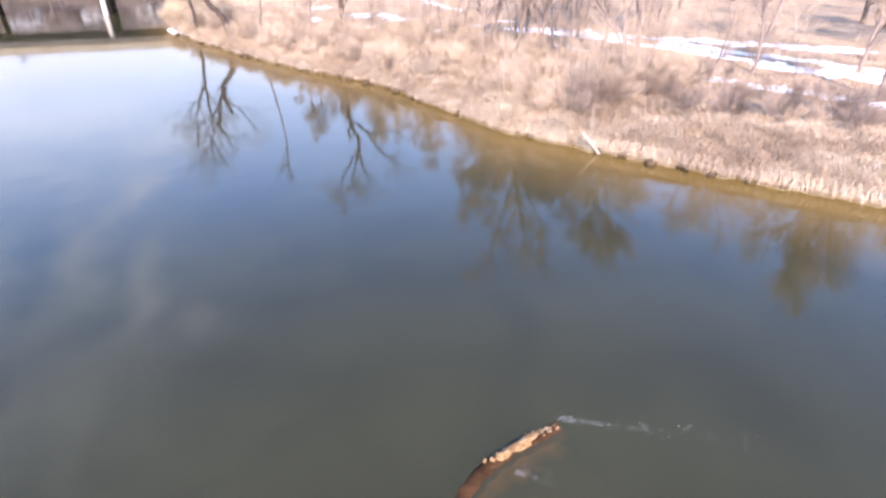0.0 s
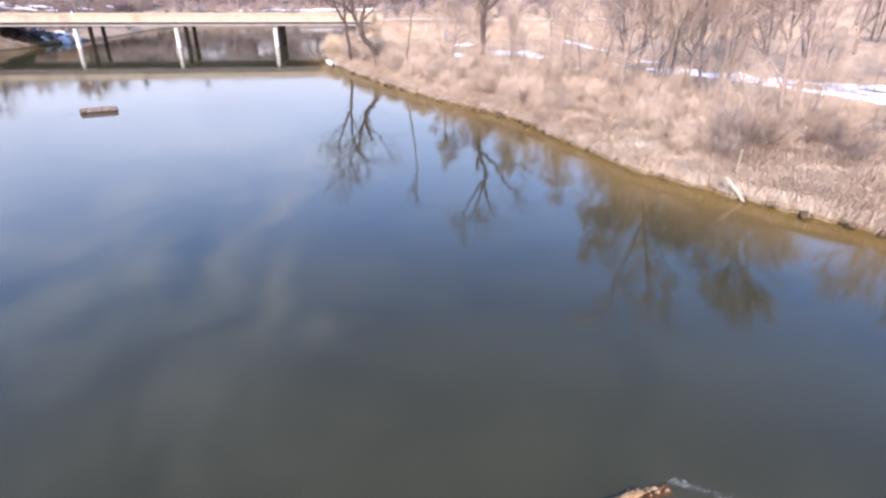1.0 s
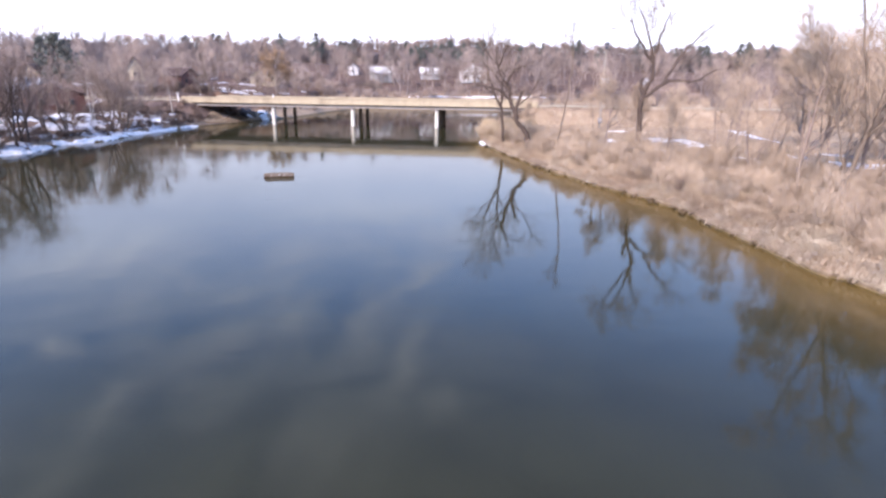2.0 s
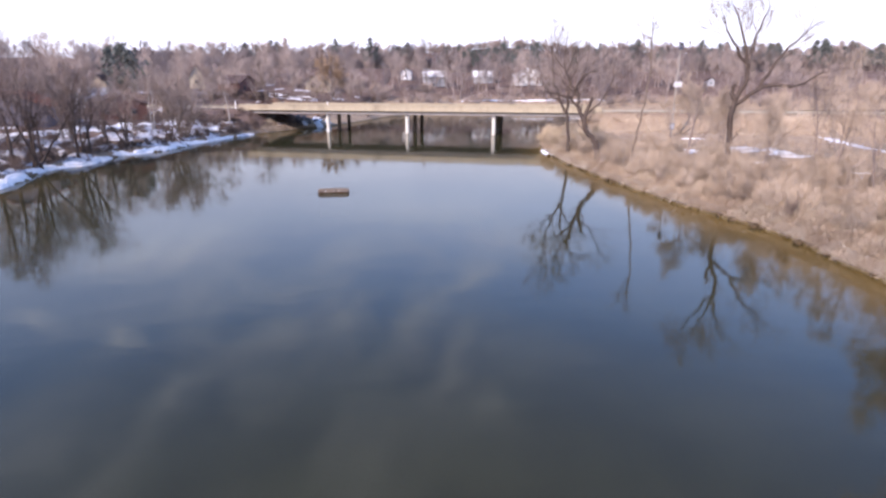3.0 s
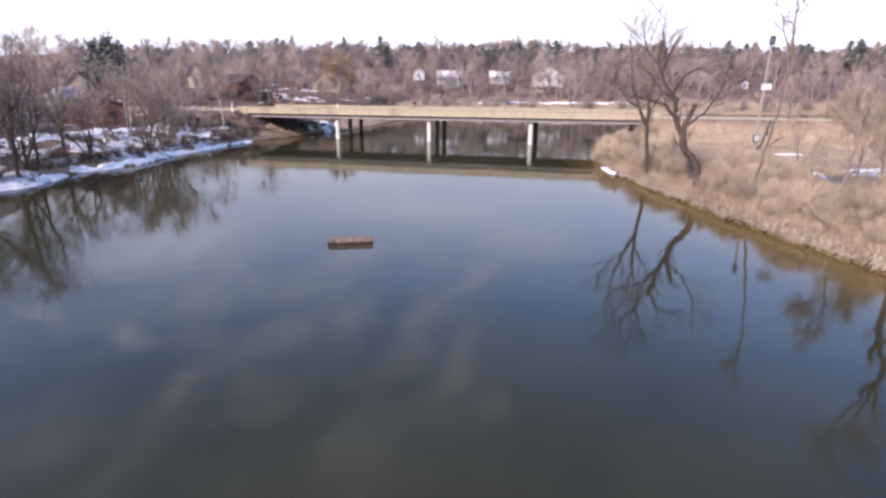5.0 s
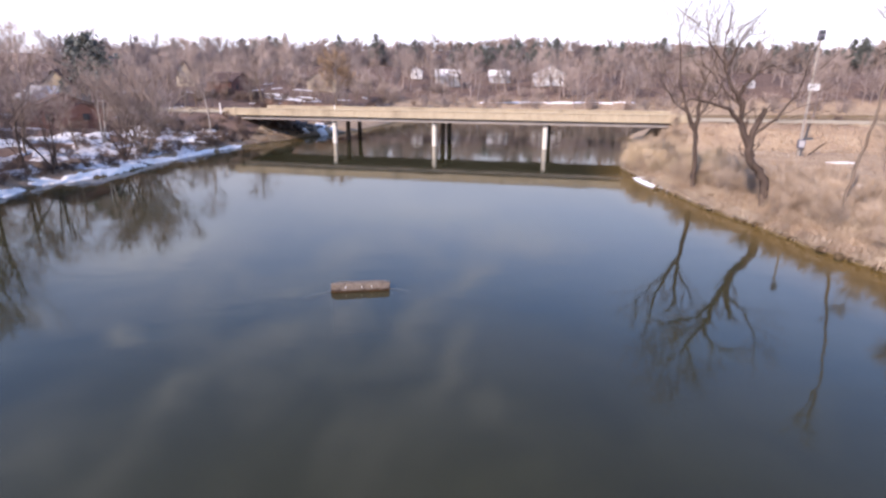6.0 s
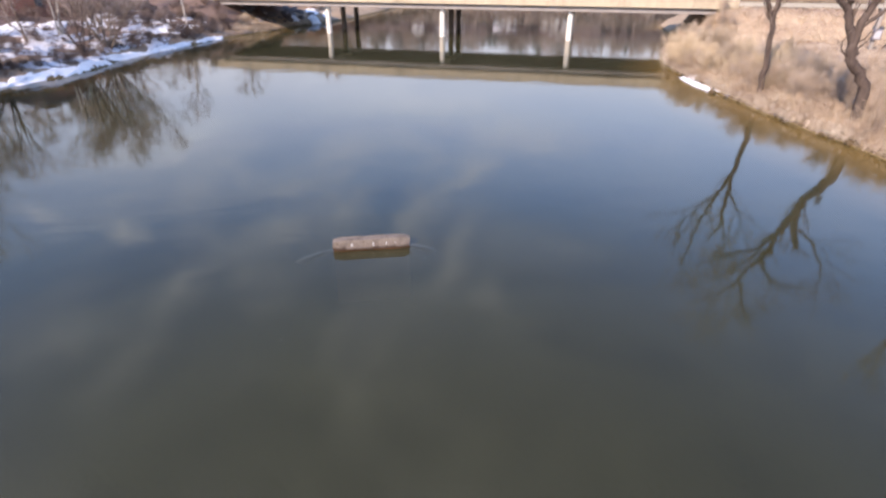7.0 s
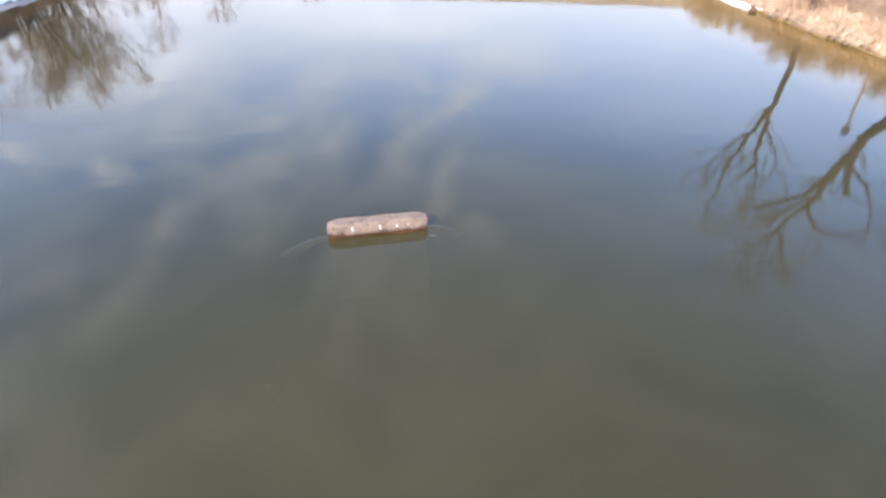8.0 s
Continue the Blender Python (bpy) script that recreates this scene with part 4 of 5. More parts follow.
for i, (x, y, s) in enumerate([(22.0, 29.6, 0.98), (24.6, 31.6, 0.9), (23.4, 19.6, 0.95), (29.6, 10.8, 0.98), (16.6, 44.6, 0.68), (18.9, 38.6, 0.6), (25.0, 26.4, 0.85), (20.4, 47.0, 0.6)]):
    plant("bare_tree", DENSE_TREES[i % 2], x, y, 97 * i + 20, s, "bare grey-brown tree with a dense round twiggy crown", group="trees on the river bank")


# ---- shrubs of the banks ----
def shrubs_along(kind, n, place, seed, sizes, label, group, name="shrub"):
    r = np.random.default_rng(seed)
    for i in range(n):
        x, y = place(r)
        if float(land_distance(x, y)[0]) < 0.5:
            continue
        plant(name, kind[int(r.integers(len(kind)))], x, y, float(r.random() * 360), float(r.uniform(*sizes)), label, "shrub", group, 0.05)


def beside_right(r, near, far, y0, y1):
    y = r.uniform(y0, y1)
    x = float(np.interp(y, [p[1] for p in RIGHT_BANK[2:19]], [p[0] for p in RIGHT_BANK[2:19]]))
    return x + r.uniform(near, far), y


def beside_left(r, near, far, y0, y1):
    y = r.uniform(y0, y1)
    pts = sorted((p[1], p[0]) for p in LEFT_BANK[5:20])
    x = float(np.interp(y, [p[0] for p in pts], [p[1] for p in pts]))
    return x - r.uniform(near, far), y


shrubs_along(SHRUBS, 46, lambda r: beside_right(r, 1.6, 9.0, 38, 60), 89, (0.4, 0.95), "leafless grey shrub in the dry bank grass", "shrubs on the sunny bank")
shrubs_along(SHRUBS, 60, lambda r: beside_right(r, 1.9, 9.5, 16.5, 38), 81, (0.4, 0.95), "leafless grey shrub in the dry bank grass", "shrubs on the sunny bank")
shrubs_along(SHRUBS, 40, lambda r: beside_right(r, 0.8, 5.0, 50, 82), 82, (0.5, 0.95), "leafless grey shrub in the dry bank grass", "shrubs on the sunny bank")
shrubs_along(SAPLINGS, 80, lambda r: beside_right(r, 2.4, 12.0, 13, 42), 86, (0.5, 1.1), "thin leafless sapling in the dry bank grass", "saplings on the sunny bank", "sapling")
shrubs_along(SAPLINGS, 34, lambda r: beside_right(r, 11.0, 30.0, 10, 56), 87, (0.6, 1.3), "thin leafless sapling on the flat field", "saplings on the field", "sapling")
shrubs_along(SHRUBS, 22, lambda r: beside_right(r, 11, 30, 14, 50), 83, (0.5, 0.9), "leafless grey shrub on the flat field", "shrubs on the field")
shrubs_along(BROWN_SHRUBS, 130, lambda r: beside_left(r, 1.0, 8, 36, 84), 84, (0.3, 0.65), "dark brown leafless shrub on the snowy bank", "shrubs on the snowy bank", "bush")
shrubs_along(BROWN_SHRUBS, 40, lambda r: beside_left(r, 8, 26, 40, 84), 85, (0.6, 1.2), "dark brown leafless shrub on the snowy slope", "shrubs on the snowy bank", "bush")
shrubs_along(BROWN_SHRUBS, 60, lambda r: beside_left(r, 0.9, 2.6, 36, 88), 88, (0.3, 0.62), "low dark leafless shrub at the icy edge", "shrubs on the snowy bank", "bush")
shrubs_along(SHRUBS, 50, lambda r: beside_right(r, 1.0, 6.5, 27, 50), 124, (0.35, 0.75), "leafless tan shrub crowding the bank top", "shrubs on the sunny bank")
def thicket(n, place, seed, sizes, material, label, kinds):
    """Brush too tangled to tell its bushes apart, in one mesh."""
    r = np.random.default_rng(seed)
    vs, fs, base = [], [], 0
    for _ in range(n):
        x, y = place(r)
        if float(land_distance(x, y)[0]) < 0.35:
            continue
        rv, rf = kinds[int(r.integers(len(kinds)))]
        a, s = r.uniform(0, 6.3), r.uniform(*sizes)
        c, q = math.cos(a) * s, math.sin(a) * s
        vs.append(np.stack([x + rv[:, 0] * c - rv[:, 1] * q, y + rv[:, 0] * q + rv[:, 1] * c, gz(x, y) + rv[:, 2] * s * r.uniform(0.7, 1.1)], 1))
        fs.append(rf + base)
        base += len(rv)
    tagged(new("thicket", soup("thicket", np.vstack(vs), np.vstack(fs), material)), label, "brush", kind="stuff")


thicket(170, lambda r: beside_right(r, 1.4, 9.5, 16.5, 40), 131, (0.4, 0.85), M_TWIG, "tangled leafless tan brush on the sunny bank", LITE["shrub"])
thicket(120, lambda r: beside_right(r, 0.8, 7.0, 36, 62), 132, (0.35, 0.75), M_TWIG, "tangled leafless tan brush on the sunny bank", LITE["shrub"])
thicket(70, lambda r: beside_right(r, 4.0, 11.0, 6, 18), 133, (0.3, 0.6), M_MIDTWIG, "low leafless brush above the dry grass", LITE["shrub"])
thicket(130, lambda r: beside_left(r, 0.8, 2.6, 37, 86), 137, (0.2, 0.42), M_BRUSH, "low dark brush along the icy edge", LITE["brown_shrub"])
M_TANTWIG = blades("tan_twigs", [(0.29, 0.215, 0.14), (0.42, 0.325, 0.22), (0.53, 0.42, 0.30)])
thicket(46, lambda r: (r.uniform(9.9, 14.5), r.uniform(56, 78)), 134, (0.6, 0.95), M_TANTWIG, "bushy tan brush at the bank's point", LITE["shrub"])
thicket(90, lambda r: beside_left(r, 0.5, 12, 79, 90), 135, (0.45, 0.9), M_BRUSH, "brown leafless brush by the bridge end", LITE["brown_shrub"])
thicket(50, lambda r: (r.uniform(-56, -40), r.uniform(124, 142)), 136, (0.8, 1.5), M_BRUSH, "brown brush on the hill behind the bridge", LITE["brown_shrub"])
shrubs_along(SHRUBS, 9, lambda r: (r.uniform(9.9, 12.6), r.uniform(57, 66)), 121, (0.6, 0.95), "bushy tan leafless shrub under the dead trees", "shrubs on the sunny bank")
shrubs_along(SHRUBS, 7, lambda r: (r.uniform(11.0, 13.6), r.uniform(48, 54)), 122, (0.55, 0.9), "bushy tan leafless shrub under the dead trees", "shrubs on the sunny bank")


def behind_road(r):
    u, v = r.uniform(DECK_RIGHT + 2, 84), r.uniform(10.6, 13.5)
    return BRIDGE_AT[0] + u * BC - v * BS, BRIDGE_AT[1] + u * BS + v * BC


shrubs_along(BROWN_SHRUBS, 46, behind_road, 123, (0.5, 0.8), "brown leafless shrub along the road shoulder", "shrubs along the road", "bush")
for i, (x, y, k) in enumerate([(17.9, 17.3, 0.95), (18.4, 16.7, 0.7), (17.6, 16.5, 0.6)]):
    plant("shrub", GREY_SHRUB, x, y, 80 * i, k, "tall leafless grey shrub beside the driftwood", "shrub", "shrubs on the sunny bank")
plant("shrub", BROWN_SHRUBS[0], 15.5, 29.6, 0, 0.7, "dark tangled shrub overhanging the water", "shrub")

for i in range(14):
    x, y = -32.4 - 0.45 * (i % 7), 41.0 + 0.9 * (i // 2)
    plant("bush", BROWN_SHRUBS[i % 3], x, y, 53 * i, 0.42 + 0.05 * (i % 4), "low rusty-brown brush at the icy edge", "shrub", "shrubs on the snowy bank")

# trees of the left bank
BANK = [bare_meshes("bank_tree", np.random.default_rng(93 + 3 * i), 10.0, 0.15, 4, 7, spread=0.85, lift=0.05, twig=0.014, low=0.12, bark=M_DARKBARK, twigs=M_BANKTWIG) for i in range(2)]
plant("bank_tree", BANK[0], -33.2, 51.5, 30, 0.85, "dark leafless tree leaning over the snowy bank", group="trees on the snowy bank")
plant("bank_tree", BANK[1], -34.5, 46.0, 130, 1.0, "dark leafless tree on the snowy bank", group="trees on the snowy bank")
for i, (x, y, k) in enumerate([(-33.6, 43.2, 0.75), (-34.4, 48.8, 0.7), (-34.2, 54.6, 0.75), (-35.0, 58.6, 0.65), (-36.6, 51.0, 0.8)]):
    plant("bank_tree", BANK[i % 2], x, y, 74 * i, k, "dark leafless tree on the snowy bank", group="trees on the snowy bank")
for i, (x, y, s) in enumerate([(-39, 58, 0.9), (-41, 52, 1.0), (-44, 60, 1.1), (-38, 43, 0.9), (-36.5, 79, 0.6), (-48, 70, 1.0), (-52, 64, 1.1), (-36, 55, 0.7), (-37.5, 62, 0.75), (-40.5, 66, 0.8), (-37, 67, 0.55), (-41, 71, 0.75), (-39.5, 47, 0.9), (-43, 45, 1.0), (-46, 54, 1.0), (-36, 75.5, 0.5), (-39, 83, 0.6), (-43, 85, 0.8), (-48, 84, 0.9), (-46, 40, 1.0)]):
    plant("bare_tree", BROWN_TREES[i % 3], x, y, 40 * i, s * 0.8, "brown leafless tree on the snowy slope", group="trees on the snowy bank")
MANY_STEMS = bare_meshes("many_stem_tree", np.random.default_rng(97), 13.0, 0.22, 3, 6, stems=4, lean=0.09, spread=0.75, lift=0.05, twig=0.017, low=0.25, bark=M_DARKBARK, twigs=M_BANKTWIG)
for i, (x, y, k) in enumerate([(-33.4, 46.8, 0.85), (-33.9, 53.0, 0.85), (-34.0, 60.2, 0.62), (-32.6, 66.4, 0.55)]):
    plant("bank_tree", MANY_STEMS, x, y, 100 * i, k, "dark leafless tree with several stems at the snowy edge", group="trees on the snowy bank")
ROUND = bare_meshes("round_tree", np.random.default_rng(90), 8.6, 0.12, 3, 8, stems=9, lean=0.14, spread=0.65, lift=0.05, twig=0.017, low=0.12, twigs=M_BROWNTWIG)
plant("round_tree", ROUND, -32.8, 69.8, 0, 1.12, "round many-stemmed leafless tree at the water's edge", group="trees on the snowy bank")
BIRCH = bare_meshes("birch", np.random.default_rng(91), 11.0, 0.14, 2, 9, stems=3, lean=0.03, spread=0.6, lift=0.09, twig=0.018, low=0.3, bark=M_BIRCH, twigs=M_BROWNTWIG)
plant("birch", BIRCH, -36.9, 70.8, 20, 0.95, "pale-barked birch with several stems behind the bank", group="birches")
BIRCH_TWO = bare_meshes("birch", np.random.default_rng(92), 10.5, 0.10, 3, 7, lean=0.04, spread=0.6, lift=0.09, twig=0.017, low=0.3, bark=M_BIRCH, twigs=M_BROWNTWIG, stout=4)
plant("birch", BIRCH_TWO, -32.3, 82.4, 20, 0.85, "pale-barked slim birch beside the bridge end", group="birches")

# bleached log on the bank and a standing stick
log_rng = np.random.default_rng(7)
dead_log = thing("driftwood_log", (16.3, 14.35, 0), 0, "bleached dead log sliding off the grassy bank into water", "log")
part("trunk", lumpy_rod([(0.1, -0.15, -0.15), (-0.2, 0.05, 0.3), (-0.45, 0.2, 0.62), (-0.62, 0.3, 0.82)], [0.055, 0.05, 0.045, 0.035], 9, 0.008, log_rng, M_DEADWOOD, "trunk"), None, dead_log)
stick = thing("dead_stick", (16.75, 15.2, 0.8), 0, "bleached dead stick standing in the bank grass", "stick")
part("stem", lumpy_rod([(0, 0, -0.1), (0.03, 0.05, 0.35), (0.13, 0.1, 0.7)], [0.022, 0.02, 0.010], 7, 0.004, log_rng, M_DEADWOOD, "stem"), None, stick)


# ---- dry grass ----
def grass_field(name, n, place, seed, tall, wide, label, lean=(-0.35, -0.1)):
    r = np.random.default_rng(seed)
    xy = place(r, n)
    keep = land_distance(xy[:, 0], xy[:, 1]) > 0.06
    xy = xy[keep]
    n = len(xy)
    z = ground_z(xy[:, 0], xy[:, 1]) - 0.03
    tuft = 0.72 + 0.5 * wobble(xy[:, 0] * 2.2, xy[:, 1] * 2.2) + 0.3 * wobble(xy[:, 0] * 5.1 + 3, xy[:, 1] * 5.1)
    h = tall * tuft * r.uniform(0.55, 1.2, n)
    a = r.uniform(0, 2 * np.pi, n)
    bend = r.normal(0, 0.62, (n, 2)) + np.array(lean) + 0.3 * np.stack([wobble(xy[:, 0] * 1.7 + 5, xy[:, 1] * 1.7), wobble(xy[:, 0] * 1.7, xy[:, 1] * 1.7 + 9)], 1)
    foot = np.stack([xy[:, 0], xy[:, 1], z], 1)
    side = np.stack([np.cos(a), np.sin(a), 0 * a], 1) * (wide * r.uniform(0.6, 1.4, n))[:, None]
    mid = foot + np.stack([bend[:, 0] * h * 0.35, bend[:, 1] * h * 0.35, h * 0.62], 1)
    tip = foot + np.stack([bend[:, 0] * h * 1.05, bend[:, 1] * h * 1.05, h * np.maximum(0.25, 0.98 - 0.33 * np.abs(bend).sum(1))], 1)
    v = np.stack([foot - side, foot + side, mid - side * 0.7, mid + side * 0.7, tip], 1).reshape(-1, 3)
    k = np.arange(n)[:, None] * 5
    f = np.concatenate([k + np.array([0, 1, 3]), k + np.array([0, 3, 2]), k + np.array([2, 3, 4])], 0)
    tagged(new(name, soup(name, v, f, M_GRASS)), label, "grass", kind="stuff")


def hanging_fringe(n, seed, y0, y1, wide):
    """Grass bent over the lip of the bank, tips towards the water."""
    r = np.random.default_rng(seed)
    y = r.uniform(y0, y1, n)
    x = np.interp(y, [p[1] for p in RIGHT_BANK[2:19]], [p[0] for p in RIGHT_BANK[2:19]]) + r.uniform(-0.5, 0.9, n)
    d = land_distance(x, y)
    keep = (d > 0.08) & (d < 0.5) & (wobble(x * 3.1, y * 3.1) > -0.45)
    x, y = x[keep], y[keep]
    n = len(x)
    gx, gy = land_distance(x + 0.05, y) - land_distance(x - 0.05, y), land_distance(x, y + 0.05) - land_distance(x, y - 0.05)
    g = np.hypot(gx, gy) + 1e-6
    out = -np.stack([gx / g, gy / g], 1) + r.normal(0, 0.35, (n, 2))
    foot = np.stack([x, y, ground_z(x, y) - 0.02], 1)
    h = r.uniform(0.18, 0.42, n)[:, None]
    side = np.stack([-out[:, 1], out[:, 0], 0 * x], 1) * (wide * r.uniform(0.6, 1.4, n))[:, None]
    mid = foot + np.hstack([out * h * 0.55, 0.35 * h])
    tip = foot + np.hstack([out * h * 1.0, -h * r.uniform(0.1, 0.7, n)[:, None]])
    tip[:, 2] = np.maximum(tip[:, 2], 0.02)
    v = np.stack([foot - side, foot + side, mid - side * 0.8, mid + side * 0.8, tip], 1).reshape(-1, 3)
    k = np.arange(n)[:, None] * 5
    f = np.concatenate([k + np.array([0, 1, 3]), k + np.array([0, 3, 2]), k + np.array([2, 3, 4])], 0)
    tagged(new("hanging_grass", soup("hanging_grass", v, f, M_GRASS)), "pale dry grass hanging over the bank's edge", "grass", kind="stuff")


hanging_fringe(36000, 111, 4, 32, 0.008)
hanging_fringe(26000, 112, 32, 80, 0.013)


def strip_right(near, far, y0, y1):
    def place(r, n):
        y = r.uniform(y0, y1, n)
        x = np.interp(y, [p[1] for p in RIGHT_BANK[2:19]], [p[0] for p in RIGHT_BANK[2:19]])
        return np.stack([x - 0.8 + near + (far - near) * r.random(n) ** 1.5, y], 1)
    return place


grass_field("dry_grass", 140000, strip_right(0.2, 5.5, 3, 32), 101, 0.56, 0.0075, "pale golden matted dry grass along the water")
grass_field("dry_grass", 95000, strip_right(0.2, 6.5, 32, 82), 102, 0.62, 0.0065, "pale golden matted dry grass along the water")
foam_trail("foam", (-6.7, 38.45), (-5.9, 37.4), 0.10, 6, 6, "few foam flecks drifting off the concrete block")
foam_trail("foam", (-8.75, 38.3), (-9.1, 37.85), 0.04, 9, 7, "few foam flecks drifting off the concrete block")
foam_trail("foam", (-8.9, 35.2), (-8.2, 32.6), 0.25, 7, 8, "few foam flecks on open water")
grass_field("dry_grass", 36000, strip_right(4.5, 26.0, 6, 80), 103, 0.36, 0.013, "short dry grass on the flat field")


def embankment(r, n):
    u, v = r.uniform(DECK_RIGHT + 1, 86, n), r.uniform(-7, 0.3, n)
    return np.stack([BRIDGE_AT[0] + u * BC - v * BS, BRIDGE_AT[1] + u * BS + v * BC], 1)


grass_field("dry_grass", 22000, embankment, 104, 0.34, 0.02, "bright tan dry grass on the road embankment")


def bridge_spit(r, n):
    return np.stack([r.uniform(-30.0, -25.0, n), r.uniform(86.5, 92.5, n)], 1)


grass_field("dry_grass", 6000, bridge_spit, 105, 0.55, 0.02, "golden dry grass on the spit before the bridge")


# ---- snow ----
M_OLDICE = paint("greyed_snow", [(0.70, 0.675, 0.66), (0.86, 0.835, 0.82)], 0.9, 7.0, 0.6, 0.5, 0.12)
M_SHED = paint("shed_boards", [(0.26, 0.21, 0.15), (0.34, 0.28, 0.20)], 0.8, 6.0, 0.85, 0.2, 0.15, stretch=(4, 4, 1))


def snow_patch(x, y, long, wide, turn, seed, thick=0.09, label="patch of old snow on dry grass", ice=False, material=None):
    r = np.random.default_rng(seed)
    rings, spokes = 4, 40
    a = np.arange(spokes) * 2 * np.pi / spokes
    edge = np.maximum(0.25, 1 + sum(r.normal(0, 0.26 / k ** 0.6) * np.cos(k * a + r.uniform(0, 6.3)) for k in range(1, 14)))
    verts = []
    c, s = math.cos(radians(turn)), math.sin(radians(turn))
    for k in range(rings + 1):
        q = (k / rings) ** 0.8
        px, py = long / 2 * np.cos(a) * edge * q, wide / 2 * np.sin(a) * edge * q
        gx, gy = x + px * c - py * s, y + px * s + py * c
        z = ground_z(gx, gy)
        if ice:
            z = np.maximum(z, 0.0)
        z = z + thick * (1 - q ** 5) + r.normal(0, thick * 0.12, spokes) - (0.03 if k == rings else 0)
        verts.append(np.stack([gx, gy, z], 1))
    v = np.vstack(verts)
    i = (np.arange(rings)[:, None] * spokes + np.arange(spokes)[None, :])
    j = (np.arange(rings)[:, None] * spokes + (np.arange(spokes)[None, :] + 1) % spokes)
    f = np.stack([i, j, j + spokes, i + spokes], -1).reshape(-1, 4)
    me = soup("snow_patch", v, f, material or M_SNOW)
    me.polygons.foreach_set("use_smooth", [True] * len(me.polygons))
    return tagged(new("ice_ledge" if ice else "snow_patch", me), label, "ice" if ice else "snow", "snow by the river")


# two snowy wheel tracks across the right field
r_ = np.random.default_rng(200)
for k, (x0, y0, x1, y1, w, n) in enumerate([(32.0, 37.8, 36.4, 28.6, 2.2, 7), (36.4, 28.6, 42.0, 17.0, 2.4, 9), (26.2, 21.2, 28.2, 8, 1.2, 9), (31.4, 38, 33.6, 28, 1.7, 8), (33.6, 28, 33.0, 12, 1.9, 11), (37.0, 54, 40.6, 67, 1.0, 4), (35.4, 25, 35.6, 10, 1.2, 7)]):
    turn = math.degrees(math.atan2(y1 - y0, x1 - x0))
    for i in range(n):
        u = (i + 0.5) / n
        step = math.hypot(x1 - x0, y1 - y0) / n
        snow_patch(x0 + (x1 - x0) * u + r_.normal(0, 0.15), y0 + (y1 - y0) * u, step * r_.uniform(1.5, 2.4), w * r_.uniform(0.6, 1.25), turn + r_.normal(0, 4), 210 + 40 * k + i, 0.07, "long strip of old snow in a field track")
for i in range(16):
    y = r_.uniform(24, 44)
    x = float(np.interp(y, [10, 40, 60, 80], [24, 24, 20, 22])) + r_.uniform(-3, 12)
    if gz(x, y) < 1.6:
        snow_patch(x, y, r_.uniform(0.8, 3.2), r_.uniform(0.5, 1.3), r_.normal(90, 30), 500 + i, material=M_DIRTYSNOW)
for i, (x, y, l, w) in enumerate([(24.8, 53.4, 3.2, 1.4), (26.8, 49, 3.0, 1.2), (13.3, 60.3, 2.0, 0.8), (14.2, 55.8, 1.8, 0.8), (15.9, 55.0, 2.0, 0.7), (16.8, 51.8, 2.6, 0.9), (15.6, 57.2, 2.6, 0.8), (18.6, 55.2, 2.6, 0.9), (21.4, 45.4, 2.6, 1.0), (23.2, 43.4, 2.4, 0.9), (25.5, 55.2, 3.5, 1.2), (27.2, 51.5, 3.5, 1.4), (27.8, 53.6, 3.0, 1.2), (20.7, 53.4, 3.2, 1.1), (16.0, 53.3, 3.0, 0.9), (14.2, 56.0, 2.2, 0.8), (16.6, 52.2, 2.4, 0.8), (16.3, 61.4, 2.6, 1.0), (25.6, 65.2, 2.8, 0.7), (25.3, 40.2, 3.0, 1.2)]):
    snow_patch(x, y, l, w, 20 * i, 540 + i, material=M_OLDICE)
# ice left along the right water's edge
for i, (x, y, l, w, turn) in enumerate([(9.2, 60.6, 4.6, 0.5, 94), (9.35, 63.2, 1.6, 0.4, 90)]):
    snow_patch(x, y, l, w, turn, 560 + i, 0.13, "ledge of white ice at the water's edge", True)
# left bank: ice ledges along the water, broken snow up the slope
for i, y in enumerate(np.arange(37, 84, 1.9)):
    pts = sorted((p[1], p[0]) for p in LEFT_BANK[5:20])
    x = float(np.interp(y, [p[0] for p in pts], [p[1] for p in pts]))
    x2 = float(np.interp(y + 1, [p[0] for p in pts], [p[1] for p in pts]))
    if i % 6 == 4:
        continue
    snow_patch(x - 0.2, y, 2.9 * r_.uniform(0.7, 1.3), r_.uniform(0.3, 0.9) + 0.2 * (y < 60), math.degrees(math.atan2(1, x2 - x)) + r_.normal(0, 4), 600 + i, 0.10, "white ice ledge with snow along the shaded bank", True, M_OLDICE)
for i in range(120):
    x, y = beside_left(r_, 0.9, 9, 36, 82)
    if gz(x, y) < 3.0:
        snow_patch(x, y, r_.uniform(1.6, 4.6), r_.uniform(0.5, 1.5), r_.normal(90, 20), 640 + i, 0.12, "patch of dirty old snow on the wooded slope", False, M_DIRTYSNOW)
for i in range(26):
    y = 42 + 1.6 * i
    x, _ = beside_left(r_, 8.2, 10.6, y, y + 0.01)
    snow_patch(x, y, r_.uniform(2.4, 4.8), r_.uniform(1.4, 2.6), r_.normal(92, 6), 900 + i, 0.12, "strip of old snow along the bank terrace", False, M_OLDICE)
for i, (x, y, l, w) in enumerate([(-24.6, 101.0, 4.2, 1.4), (-23.6, 104.5, 3.6, 1.2), (-26.4, 98.6, 3.0, 1.2), (-25.6, 105.0, 4.0, 1.6)]):
    snow_patch(x, y, l, w, 110, 930 + i, 0.15, "old snow on the slope beyond the bridge", False, M_OLDICE)
